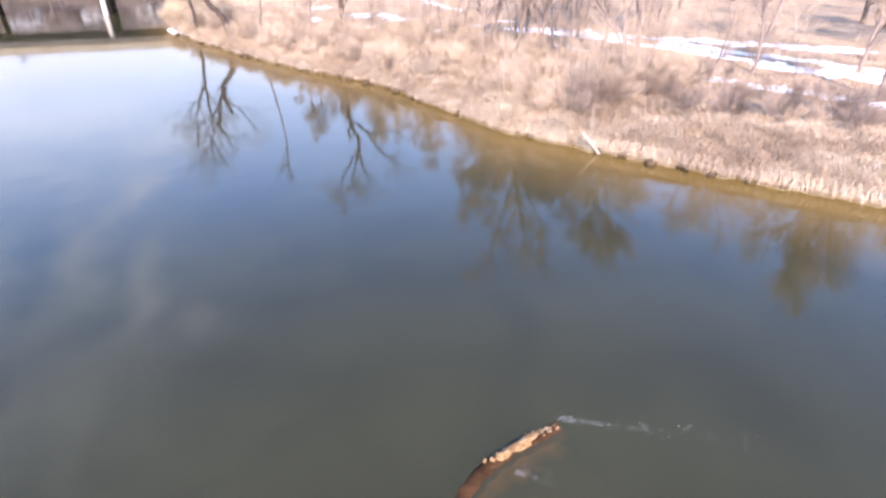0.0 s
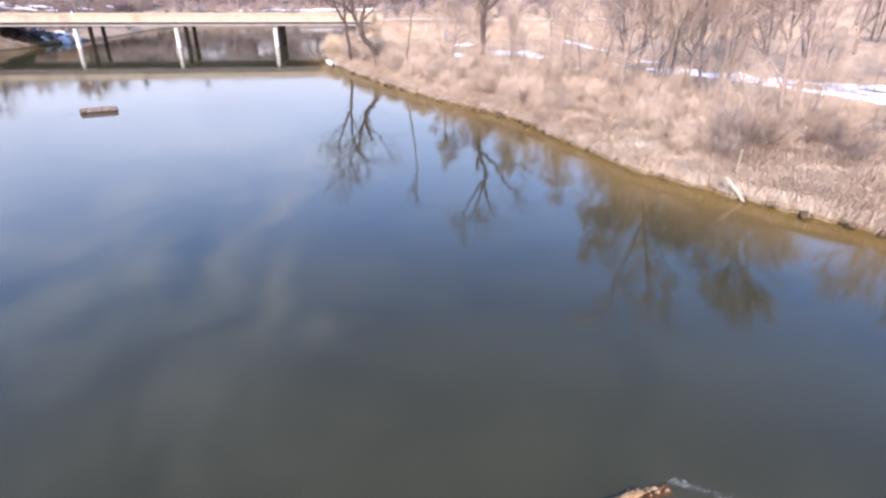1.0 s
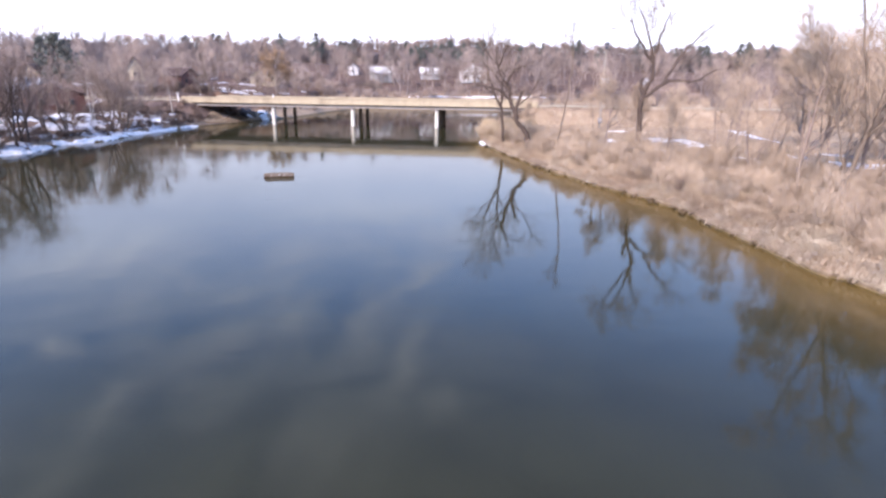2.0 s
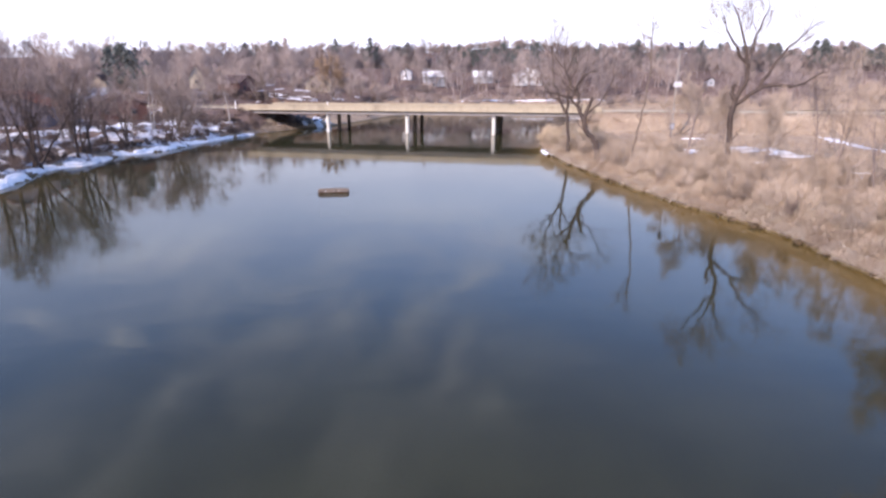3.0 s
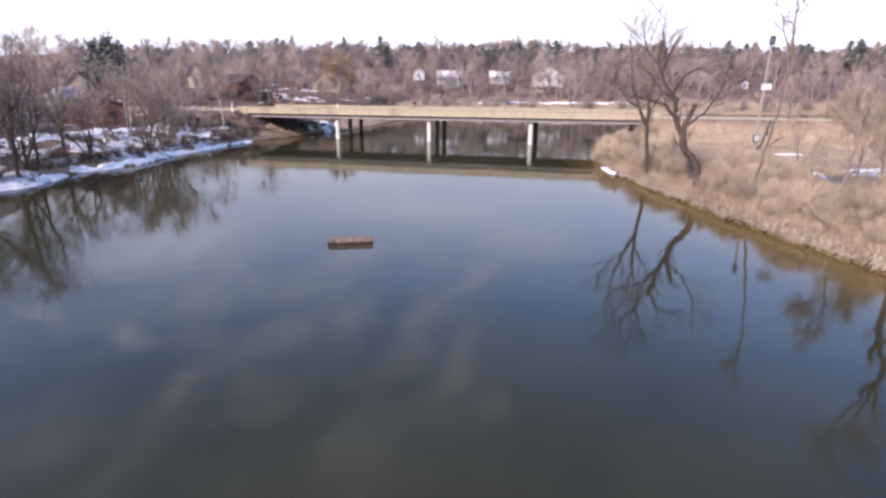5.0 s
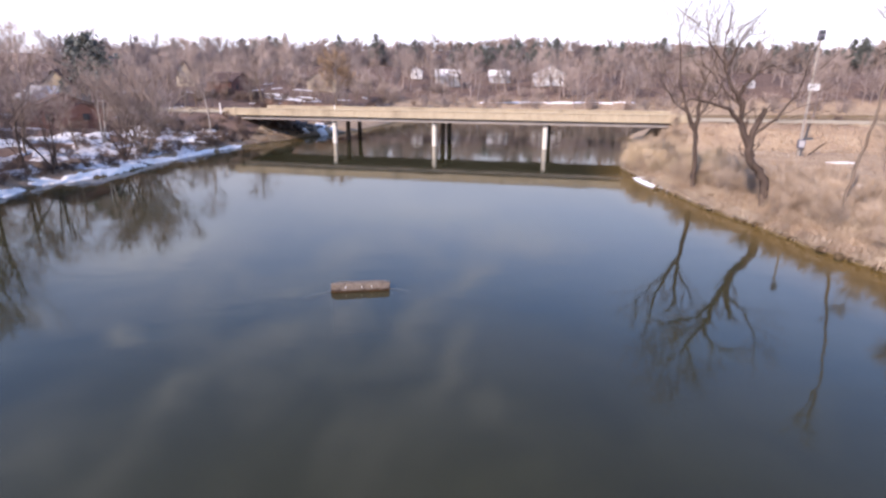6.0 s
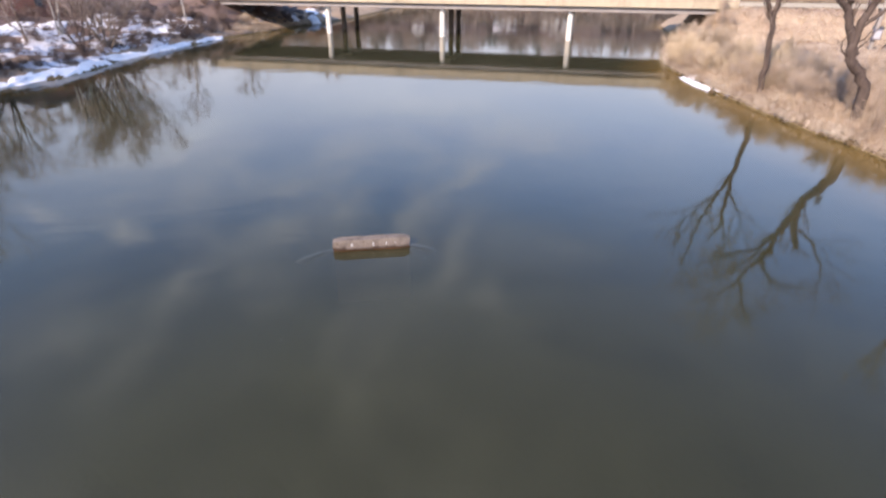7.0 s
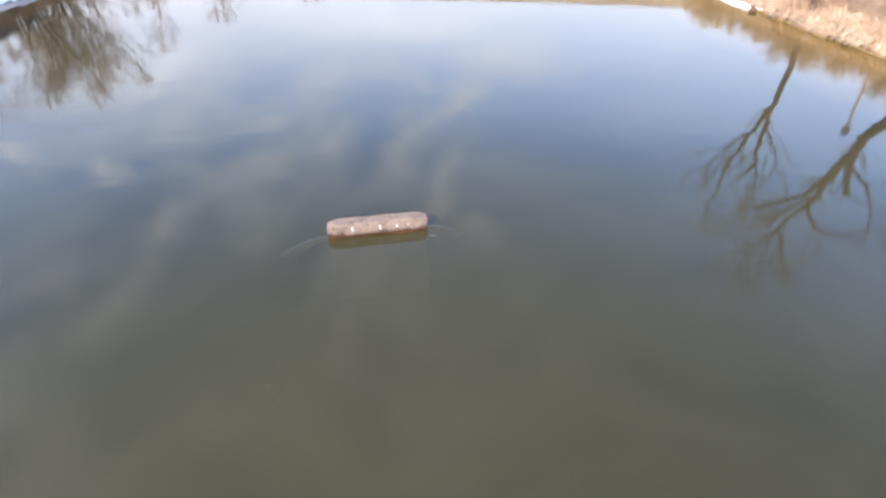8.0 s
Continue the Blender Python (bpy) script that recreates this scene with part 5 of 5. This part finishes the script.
for i in range(16):
    x, y = beside_left(r_, 2.5, 12, 79, 88)
    snow_patch(x, y, r_.uniform(1.6, 3.4), r_.uniform(0.6, 1.4), r_.normal(70, 25), 940 + i, 0.12, "patch of old snow below the road", False, M_OLDICE)
for i in range(9):
    snow_patch(r_.uniform(-47, -38), r_.uniform(140, 152), r_.uniform(2.5, 4.5), r_.uniform(1.0, 2.0), r_.normal(20, 25), 960 + i, 0.15, "patch of old snow on the hill behind the bridge", False, M_OLDICE)
for i in range(40):
    x, y = beside_left(r_, 12, 55, 40, 180)
    snow_patch(x, y, r_.uniform(2, 7), r_.uniform(1.0, 3.0), r_.normal(80, 35), 800 + i, 0.15, "patch of dirty old snow on the wooded slope", False, M_DIRTYSNOW)
for i in range(13):
    x = 3 + 3.4 * i
    y = next(v for v in np.arange(165, 230, 1.0) if gz(x, v) > 2.7)
    snow_patch(x, y, r_.uniform(3.5, 6), r_.uniform(0.8, 1.8), 8, 780 + i, 0.15, "strip of snow along the far shore road")


# ---- riprap by the left bridge end ----
def rock_mesh(seed, material):
    bm = bmesh.new()
    bmesh.ops.create_icosphere(bm, subdivisions=2, radius=1.0)
    for v in bm.verts:
        v.co *= 1 + 0.35 * noise.noise(v.co * 1.3 + Vector((seed * 7.1, 0, 0)))
        v.co.z *= 0.7
    me = bpy.data.meshes.new("rock")
    bm.to_mesh(me)
    bm.free()
    me.materials.append(material)
    return me


ROCKS = [rock_mesh(i, M_ROCK) for i in range(4)]
CLODS = [rock_mesh(i + 9, M_SOD) for i in range(4)]
for i in range(46):
    u, v = r_.uniform(-26, -21.5), r_.uniform(1, 15)
    x, y = BRIDGE_AT[0] + u * BC - v * BS, BRIDGE_AT[1] + u * BS + v * BC
    ob = new("rock", ROCKS[i % 4])
    s = r_.uniform(0.2, 0.55)
    ob.matrix_basis = pose(x, y, gz(x, y) + 0.05, 0, 0, r_.uniform(0, 360)) @ Matrix.Scale(s, 4)
    tagged(ob, "grey riprap rock on the bridge slope", "rock", "riprap rocks")
for i in range(16):
    y = r_.uniform(48, 58)
    x = float(np.interp(y, [44.5, 54, 60], [11.3, 9.9, 9.4])) + r_.uniform(-0.15, 0.35)
    ob = new("rock", ROCKS[i % 4])
    ob.matrix_basis = pose(x, y, 0.05, 0, 0, r_.uniform(0, 360)) @ Matrix.Scale(r_.uniform(0.08, 0.22), 4)
    tagged(ob, "small pale rock at the water's edge", "rock", "rocks at the water's edge")


for i in range(90):
    y = 8 + 62 * (i + r_.random()) / 90
    x, _ = beside_right(np.random.default_rng(i), 0.0, 0.01, y, y + 0.01)
    ob = new("sod_clump", CLODS[i % 4])
    ob.matrix_basis = pose(x + r_.normal(0.02, 0.12), y, 0.06, 0, 0, r_.uniform(0, 360)) @ Matrix.Scale(r_.uniform(0.08, 0.24), 4)
    tagged(ob, "dark clump of sod slumped at the water's edge", "sod", "sod clumps at the water's edge")


# ---- light pole with a sign ----
def light_pole(x, y):
    z = gz(x, y)
    p = thing("light_pole", (x, y, z), -15, "weathered tall light pole with a white sign board", "light pole")
    top = 10.75 - z
    part("pole", rod((0, 0, -0.3), (0, 0, top), 0.13, 0.09, 12), M_POLE, p)
    head = part("lamp_head", box((0.48, 0.32, 0.8), (0.05, 0, top + 0.2), 0.05), M_PURPLE, p, "dark floodlight head")
    for dz in (-0.22, 0.22):
        part("lamp_glass", box((0.34, 0.04, 0.26), (0.05, -0.17, top + 0.2 + dz), 0.015), M_PANE, head)
    board = part("sign_board", box((0.86, 0.08, 0.56), (0.15, -0.16, 6.88 - z), 0.02), M_SIGN, p, "white board with grey bars")
    for dz in (-0.15, 0.0, 0.15):
        part("bar", box((0.64, 0.02, 0.06), (0.15, -0.205, 6.88 - z + dz)), M_GREY, board)
    for dx in (-0.2, 0.5):
        part("sign_strap", box((0.05, 0.1, 0.66), (dx, -0.1, 6.88 - z), 0.01), M_POLE, board)
    bx = part("meter_box", box((0.55, 0.35, 0.7), (0, -0.25, 1.1), 0.03), M_PURPLE, p, "dark metal meter box")
    part("box_door", box((0.42, 0.03, 0.55), (0, -0.435, 1.1), 0.01), M_GREY, bx)


light_pole(24.95, 70.0)
fallen = thing("fallen_branch", (26.2, 70.6, gz(26.2, 70.6)), 0, "dark fallen branch on the road slope", "branch")
part("limb", lumpy_rod([(0, 0, 0.02), (1.0, 0.8, 0.35), (2.0, 1.6, 0.75), (2.6, 2.0, 0.9)], [0.06, 0.07, 0.06, 0.02], 6, 0.01, log_rng, M_DARKBARK, "limb"), None, fallen)


for i, (x, y) in enumerate([(15.6, 79.5), (16.4, 81.5), (15.2, 77.6)]):
    plant("brush_pile", BROWN_SHRUBS[i], x, y, 70 * i, 0.75, "dark tangle of brush by the bridge end", "brush", "brush by the bridge end")
tub = thing("red_tub", (14.9, 80.6, gz(14.9, 80.6)), 30, "faded red plastic tub washed up by the bridge", "tub")
bm = bmesh.new()
bmesh.ops.create_cone(bm, cap_ends=True, segments=16, radius1=0.38, radius2=0.52, depth=0.55, matrix=pose(0, 0, 0.2, 24, 0, 0))
part("shell", bm, M_RED, tub)


# ---- houses ----
def house(x, y, wide, deep, wall_h, roof_h, turn, wall_mat, roof_mat, label, snow=False, openings=3, chimney=False):
    z = min(gz(x + dx, y + dy) for dx in (-wide / 3, wide / 3) for dy in (-deep / 3, deep / 3))
    h = thing("house", (x, y, z), turn, label, "house", "houses on the hill")
    bm = bmesh.new()
    trim = M_WHITE if wall_mat is M_WHITE else wall_mat
    wh = min(1.35, 0.4 * wall_h)
    w, d = wide / 2, deep / 2
    prof = [(-w, -0.6), (w, -0.6), (w, wall_h), (0, wall_h + roof_h), (-w, wall_h)]
    a = [bm.verts.new((px, -d, pz)) for px, pz in prof]
    b = [bm.verts.new((px, d, pz)) for px, pz in prof]
    bm.faces.new(a)
    bm.faces.new(b[::-1])
    for i in range(5):
        bm.faces.new((a[i], b[i], b[(i + 1) % 5], a[(i + 1) % 5]))
    bmesh.ops.recalc_face_normals(bm, faces=bm.faces[:])
    part("wall", bm, wall_mat, h)
    slope, length = math.atan2(roof_h, w), math.hypot(roof_h, w) + 0.45
    roof = None
    for s in (-1, 1):
        cx, cz = s * (math.cos(slope) * (length / 2)), wall_h + roof_h + 0.08 - math.sin(slope) * length / 2
        bm = box((length, deep + 0.8, 0.14), (0, 0, 0), 0.02)
        roof = part("roof", bm, roof_mat, h, at=Matrix.Translation((cx, 0, cz)) @ Matrix.Rotation(s * slope, 4, "Y"))
        if snow is True or snow == s:
            bm = box((length * 0.92, deep + 0.5, 0.12), (0, 0, 0.125), 0.04)
            part("roof_snow", bm, M_OLDICE, roof, "snow lying on the roof")
    if chimney:
        part("chimney", box((0.7, 0.7, 1.6), (w * 0.4, 0.6, wall_h + roof_h + 0.1), 0.03), M_BRICKRED, h)
    for row in range(1 if wall_h < 5 else 2):
        for i in range(openings):
            px = -w + wide * (i + 0.5) / openings
            win = part("window", box((wh * 0.85, 0.10, wh), (px, -d - 0.02, wall_h * 0.55 + row * 2.6), 0.02), trim, h)
            part("pane", box((wh * 0.7, 0.04, wh * 0.84), (px, -d - 0.07, wall_h * 0.55 + row * 2.6)), M_PANE, win)
    for i in range(2):
        py = -d + deep * (i + 0.5) / 2
        win = part("window", box((0.10, wh * 0.85, wh), (w + 0.02, py, wall_h * 0.55), 0.02), trim, h)
        part("pane", box((0.04, wh * 0.7, wh * 0.84), (w + 0.07, py, wall_h * 0.55)), M_PANE, win)
    return h


house(-8.9, 213, 10.5, 8, 3.0, 2.2, 90, M_GREY, M_SNOW, "white house with a snowy roof among bare trees", True)
house(-19.5, 214, 3.6, 5, 2.6, 1.2, 0, M_WHITE, M_GREY, "small white house among bare trees", False, 1)
house(9.0, 222, 8, 7, 2.2, 2.0, 90, M_GREY, M_SNOW, "grey-blue house with a snowy roof", True, 2)
house(25, 213, 9.6, 8, 3.6, 2.4, 0, M_WHITE, M_SNOW, "white gabled house above the far shore", True, 3)
house(86, 202, 2.4, 2.4, 1.8, 1.0, 0, M_GREY, M_ROOF, "small grey shed far up the hill", False, 1)
house(-74, 163, 3.8, 6, 3.2, 3.0, 20, M_TAN, M_ROOF, "pale tan house with a steep gable", False, 1)
house(-41.0, 170, 7.5, 7, 3.0, 2.2, 10, M_SHED, M_ROOF, "low tan house behind the bridge", False, 2)
house(-56, 146, 8, 6, 2.6, 1.8, 80, M_BROWN, M_ROOF, "dark house with a dark roof behind trees", False, 2)
house(-46.6, 79.5, 6.4, 6, 2.0, 1.3, 40, M_BROWN, M_ROOF, "low dark red house with a dark roof", False, 2)
# next two: M_PURPLE stands in for grey-blue walls lying in shade
house(-49.0, 65.5, 7.0, 6, 2.2, 1.5, 20, M_PURPLE, M_BRICKRED, "house with shaded walls painted dark and a rusty roof half under snow", -1, 2)
house(-55.5, 55, 6.0, 6, 2.2, 1.5, 80, M_PURPLE, M_ROOF, "house with shaded walls painted dark and snow on one roof slope", 1, 2)
house(-57, 92, 5, 5, 2.2, 1.3, 80, M_GREY, M_GREY, "small grey house with a grey roof", False, 1)
house(-63.5, 104, 4.5, 5, 2.8, 2.4, 10, M_SHED, M_ROOF, "pale gabled house beside the dark pine", False, 1)


# ---- pines ----
def pine_meshes(seed, height, round_top=False, girth=0.25):
    r = np.random.default_rng(seed)
    trunk = limb(r, (0, 0, -0.2), (0, 0, 1), height, 0.02, 0.02, 8)
    lines, widths = [trunk], [np.linspace(0.22, 0.05, 9)]
    vs, fs, base = [], [], 0
    for k in range(46):
        u = 0.28 + 0.72 * (k + r.random()) / 46
        at = trunk[min(7, int(u * 8))] + (0, 0, height / 8 * ((u * 8) % 1))
        wide = height * (girth * math.sin(min(1, (1.03 - u) * (1.6 if round_top else 1.1)) * 1.57) + 0.03) * r.uniform(0.6, 1.25)
        a = r.uniform(0, 6.3)
        tip = at + np.array([math.cos(a) * wide, math.sin(a) * wide, wide * r.uniform(-0.1, 0.4)])
        lines.append(np.array([at, (at + tip) / 2 + (0, 0, 0.1), tip]))
        widths.append(np.array([0.05, 0.035, 0.015]))
        for _ in range(26):
            q = at + (tip - at) * r.uniform(0.3, 1.08) + r.normal(0, 0.20 + 0.09 * wide, 3)
            d = r.normal(0, 1, (3, 3)) * r.uniform(0.14, 0.34)
            vs += [q + d[0], q + d[1], q + d[2]]
            fs.append((base, base + 1, base + 2))
            base += 3
    v, f = tube_arrays(lines, widths, 3)
    return soup("pine_trunk", v, f, M_DARKBARK), soup("pine_crown", np.array(vs), np.array(fs), M_NEEDLE)


PINES = [pine_meshes(300 + i, 14.0, i % 2 == 0) for i in range(4)]
BROAD = pine_meshes(310, 10.5, True, 0.36)
plant("pine", BROAD, -60.2, 105.5, 0, 1.0, "broad dark green pine on the hillside", group="pines")
for i, (x, y, s) in enumerate([(-64.5, 109, 0.7), (-50.8, 86, 0.33)]):
    plant("pine", PINES[i % 4], x, y, 50 * i, s, "dark green pine on the hillside", group="pines")
for i in range(190):
    x = -120 + 350 * (i + r_.random()) / 190
    if math.sin(x * 0.11) + 0.6 * math.sin(x * 0.047 + 1) < -0.6:
        continue
    y = 290 + r_.normal(0, 14) - 0.1 * abs(x)
    if x < -30 and r_.random() < 0.4:
        continue
    plant("pine", PINES[i % 4], x, y, float(r_.random() * 360), r_.uniform(0.62, 1.0), "dark green pine on the skyline", group="pines on the skyline")

# ---- far woods ----
WILLOW = bare_meshes("willow", np.random.default_rng(95), 11.0, 0.25, 3, 13, spread=0.9, lift=0.03, twig=0.042, low=0.18, twigs=M_WILLOW)
plant("willow", WILLOW, -31.8, 144, 0, 1.2, "golden-twigged willow behind the bridge", group="trees behind the bridge")
for i, (x, y) in enumerate([(-11.5, 204), (-6.8, 205), (5.6, 198), (9.6, 199), (22.4, 204), (27.6, 205), (-20.3, 206), (18.5, 202), (1.5, 200), (-9.4, 203), (-18.4, 205), (-21.6, 207), (24.6, 203), (29.4, 206), (7.4, 197), (-4.6, 203), (-12.6, 202), (-8.0, 201), (20.6, 201), (11.4, 202)]):
    plant("bare_tree", FAR_TREES[i % 5], x, y, 70 * i, 0.68 + 0.06 * (i % 4), "leafless tree in front of the far houses", group="trees by the far houses")
for i, (x, y) in enumerate([(-35.5, 143), (-29.5, 144), (-33.0, 139.5), (-37.5, 146), (-62.5, 98)]):
    plant("bare_tree", BROWN_TREES[i % 3], x, y, 80 * i, 0.6 + 0.05 * (i % 3), "brown leafless tree in front of a tan house", group="trees behind the bridge")
plant("bare_tree", FAR_TREES[0], -39.5, 120, 0, 1.05, "tall bare tree behind the bridge", group="trees behind the bridge")


def woods(n, area, seed, kinds, sizes, label, group, gap=3.0):
    r = np.random.default_rng(seed)
    for i in range(n):
        x, y = r.uniform(*area[0]), r.uniform(*area[1])
        u, v = along_road(x, y)
        if float(shore_distance(x, y)[0]) < gap or (abs(v - 4.7) < 9 and -110 < u < 90):
            continue
        plant("bare_tree", kinds[int(r.integers(len(kinds)))], x, y, float(r.random() * 360), float(r.uniform(*sizes)), label, group=group)


def far_wood(n, area, seed, kinds, sizes, material, label, gap=6.0):
    """A distant wood in one mesh: many turned and scaled bare trees."""
    r = np.random.default_rng(seed)
    x, y = r.uniform(*area[0], n), r.uniform(*area[1], n)
    u, v = along_road(x, y)
    ok = (shore_distance(x, y) > gap) & ~((np.abs(v - 4.7) < 9) & (u > -110) & (u < 90))
    for hx, hy, hr in HOUSE_GAPS:
        ok &= np.hypot(x - hx, y - hy) > hr
    x, y = x[ok], y[ok]
    z = ground_z(x, y)
    vs, fs, base = [], [], 0
    for i in range(len(x)):
        rv, rf = kinds[int(r.integers(len(kinds)))]
        a, s = r.uniform(0, 6.3), r.uniform(*sizes)
        c, q = math.cos(a) * s, math.sin(a) * s
        vs.append(np.stack([x[i] + rv[:, 0] * c - rv[:, 1] * q, y[i] + rv[:, 0] * q + rv[:, 1] * c, z[i] + rv[:, 2] * s * r.uniform(0.85, 1.15)], 1))
        fs.append(rf + base)
        base += len(rv)
    tagged(new("far_wood", soup("far_wood", np.vstack(vs), np.vstack(fs), material)), label, "wood", kind="stuff")


HOUSE_GAPS = [(-7.5, 211, 2.2), (26, 211, 2.2), (9, 204, 1.5), (9, 218, 2.5), (-71, 157, 5), (-66, 147, 4), (-39.5, 164, 3)]
far_wood(250, ((-110, 140), (172, 250)), 401, LITE["far_tree"], (0.75, 1.15), M_FARTWIG, "dense grey-brown leafless wood on the far slope")
far_wood(330, ((-170, 240), (245, 335)), 402, LITE["sky_tree"], (0.85, 1.2), M_FARTWIG, "dense grey-brown leafless wood along the skyline")
far_wood(150, ((45, 200), (88, 205)), 405, LITE["far_tree"], (0.7, 1.1), M_FARTWIG, "grey-brown leafless wood beyond the road")
far_wood(100, ((-130, -60), (44, 92)), 413, LITE["brown_tree"], (0.95, 1.4), M_FARTWIG, "tall grey-brown leafless wood on the near hillside")
far_wood(210, ((-150, -56), (45, 190)), 408, LITE["brown_tree"], (0.6, 0.95), M_FARTWIG, "dense brown leafless wood on the hillside")
woods(90, ((-100, -47), (40, 150)), 403, BROWN_TREES, (0.5, 0.85), "brown leafless tree of the hillside wood", "trees of the hillside", 6)
woods(60, ((-80, -24), (115, 205)), 404, BROWN_TREES + FAR_TREES, (0.5, 0.8), "brown leafless tree of the hillside wood", "trees of the hillside", 4)
woods(64, ((44, 130), (10, 82)), 406, FAR_TREES, (0.7, 1.15), "leafless tree beyond the field", "trees beyond the field", 5)
far_wood(150, ((-60, 110), (158, 196)), 407, LITE["brown_shrub"], (1.4, 2.8), M_BROWNTWIG, "dark leafless brush along the far shore", 0.6)
far_wood(120, ((-200, 260), (262, 318)), 409, LITE["sky_bush"], (0.7, 1.2), M_FARTWIG, "leafless undergrowth of the skyline wood", 0.6)
far_wood(80, ((-25, -8), (100, 162)), 414, LITE["brown_shrub"], (0.7, 1.4), M_BRUSH, "dark leafless brush on the shore beyond the bridge", 0.4)
far_wood(60, ((-40, -24), (104, 128)), 410, LITE["brown_shrub"], (0.7, 1.3), M_RUST, "rusty-brown brush behind the bridge end", 0.6)
far_wood(190, ((-260, 320), (335, 395)), 411, LITE["sky_tree"], (0.55, 0.85), M_FARTWIG, "leafless wood on the farthest rise")
far_wood(420, ((-260, 340), (376, 412)), 412, LITE["sky_bush"], (0.6, 1.1), M_FARTWIG, "leafless wood on the crest of the farthest rise")
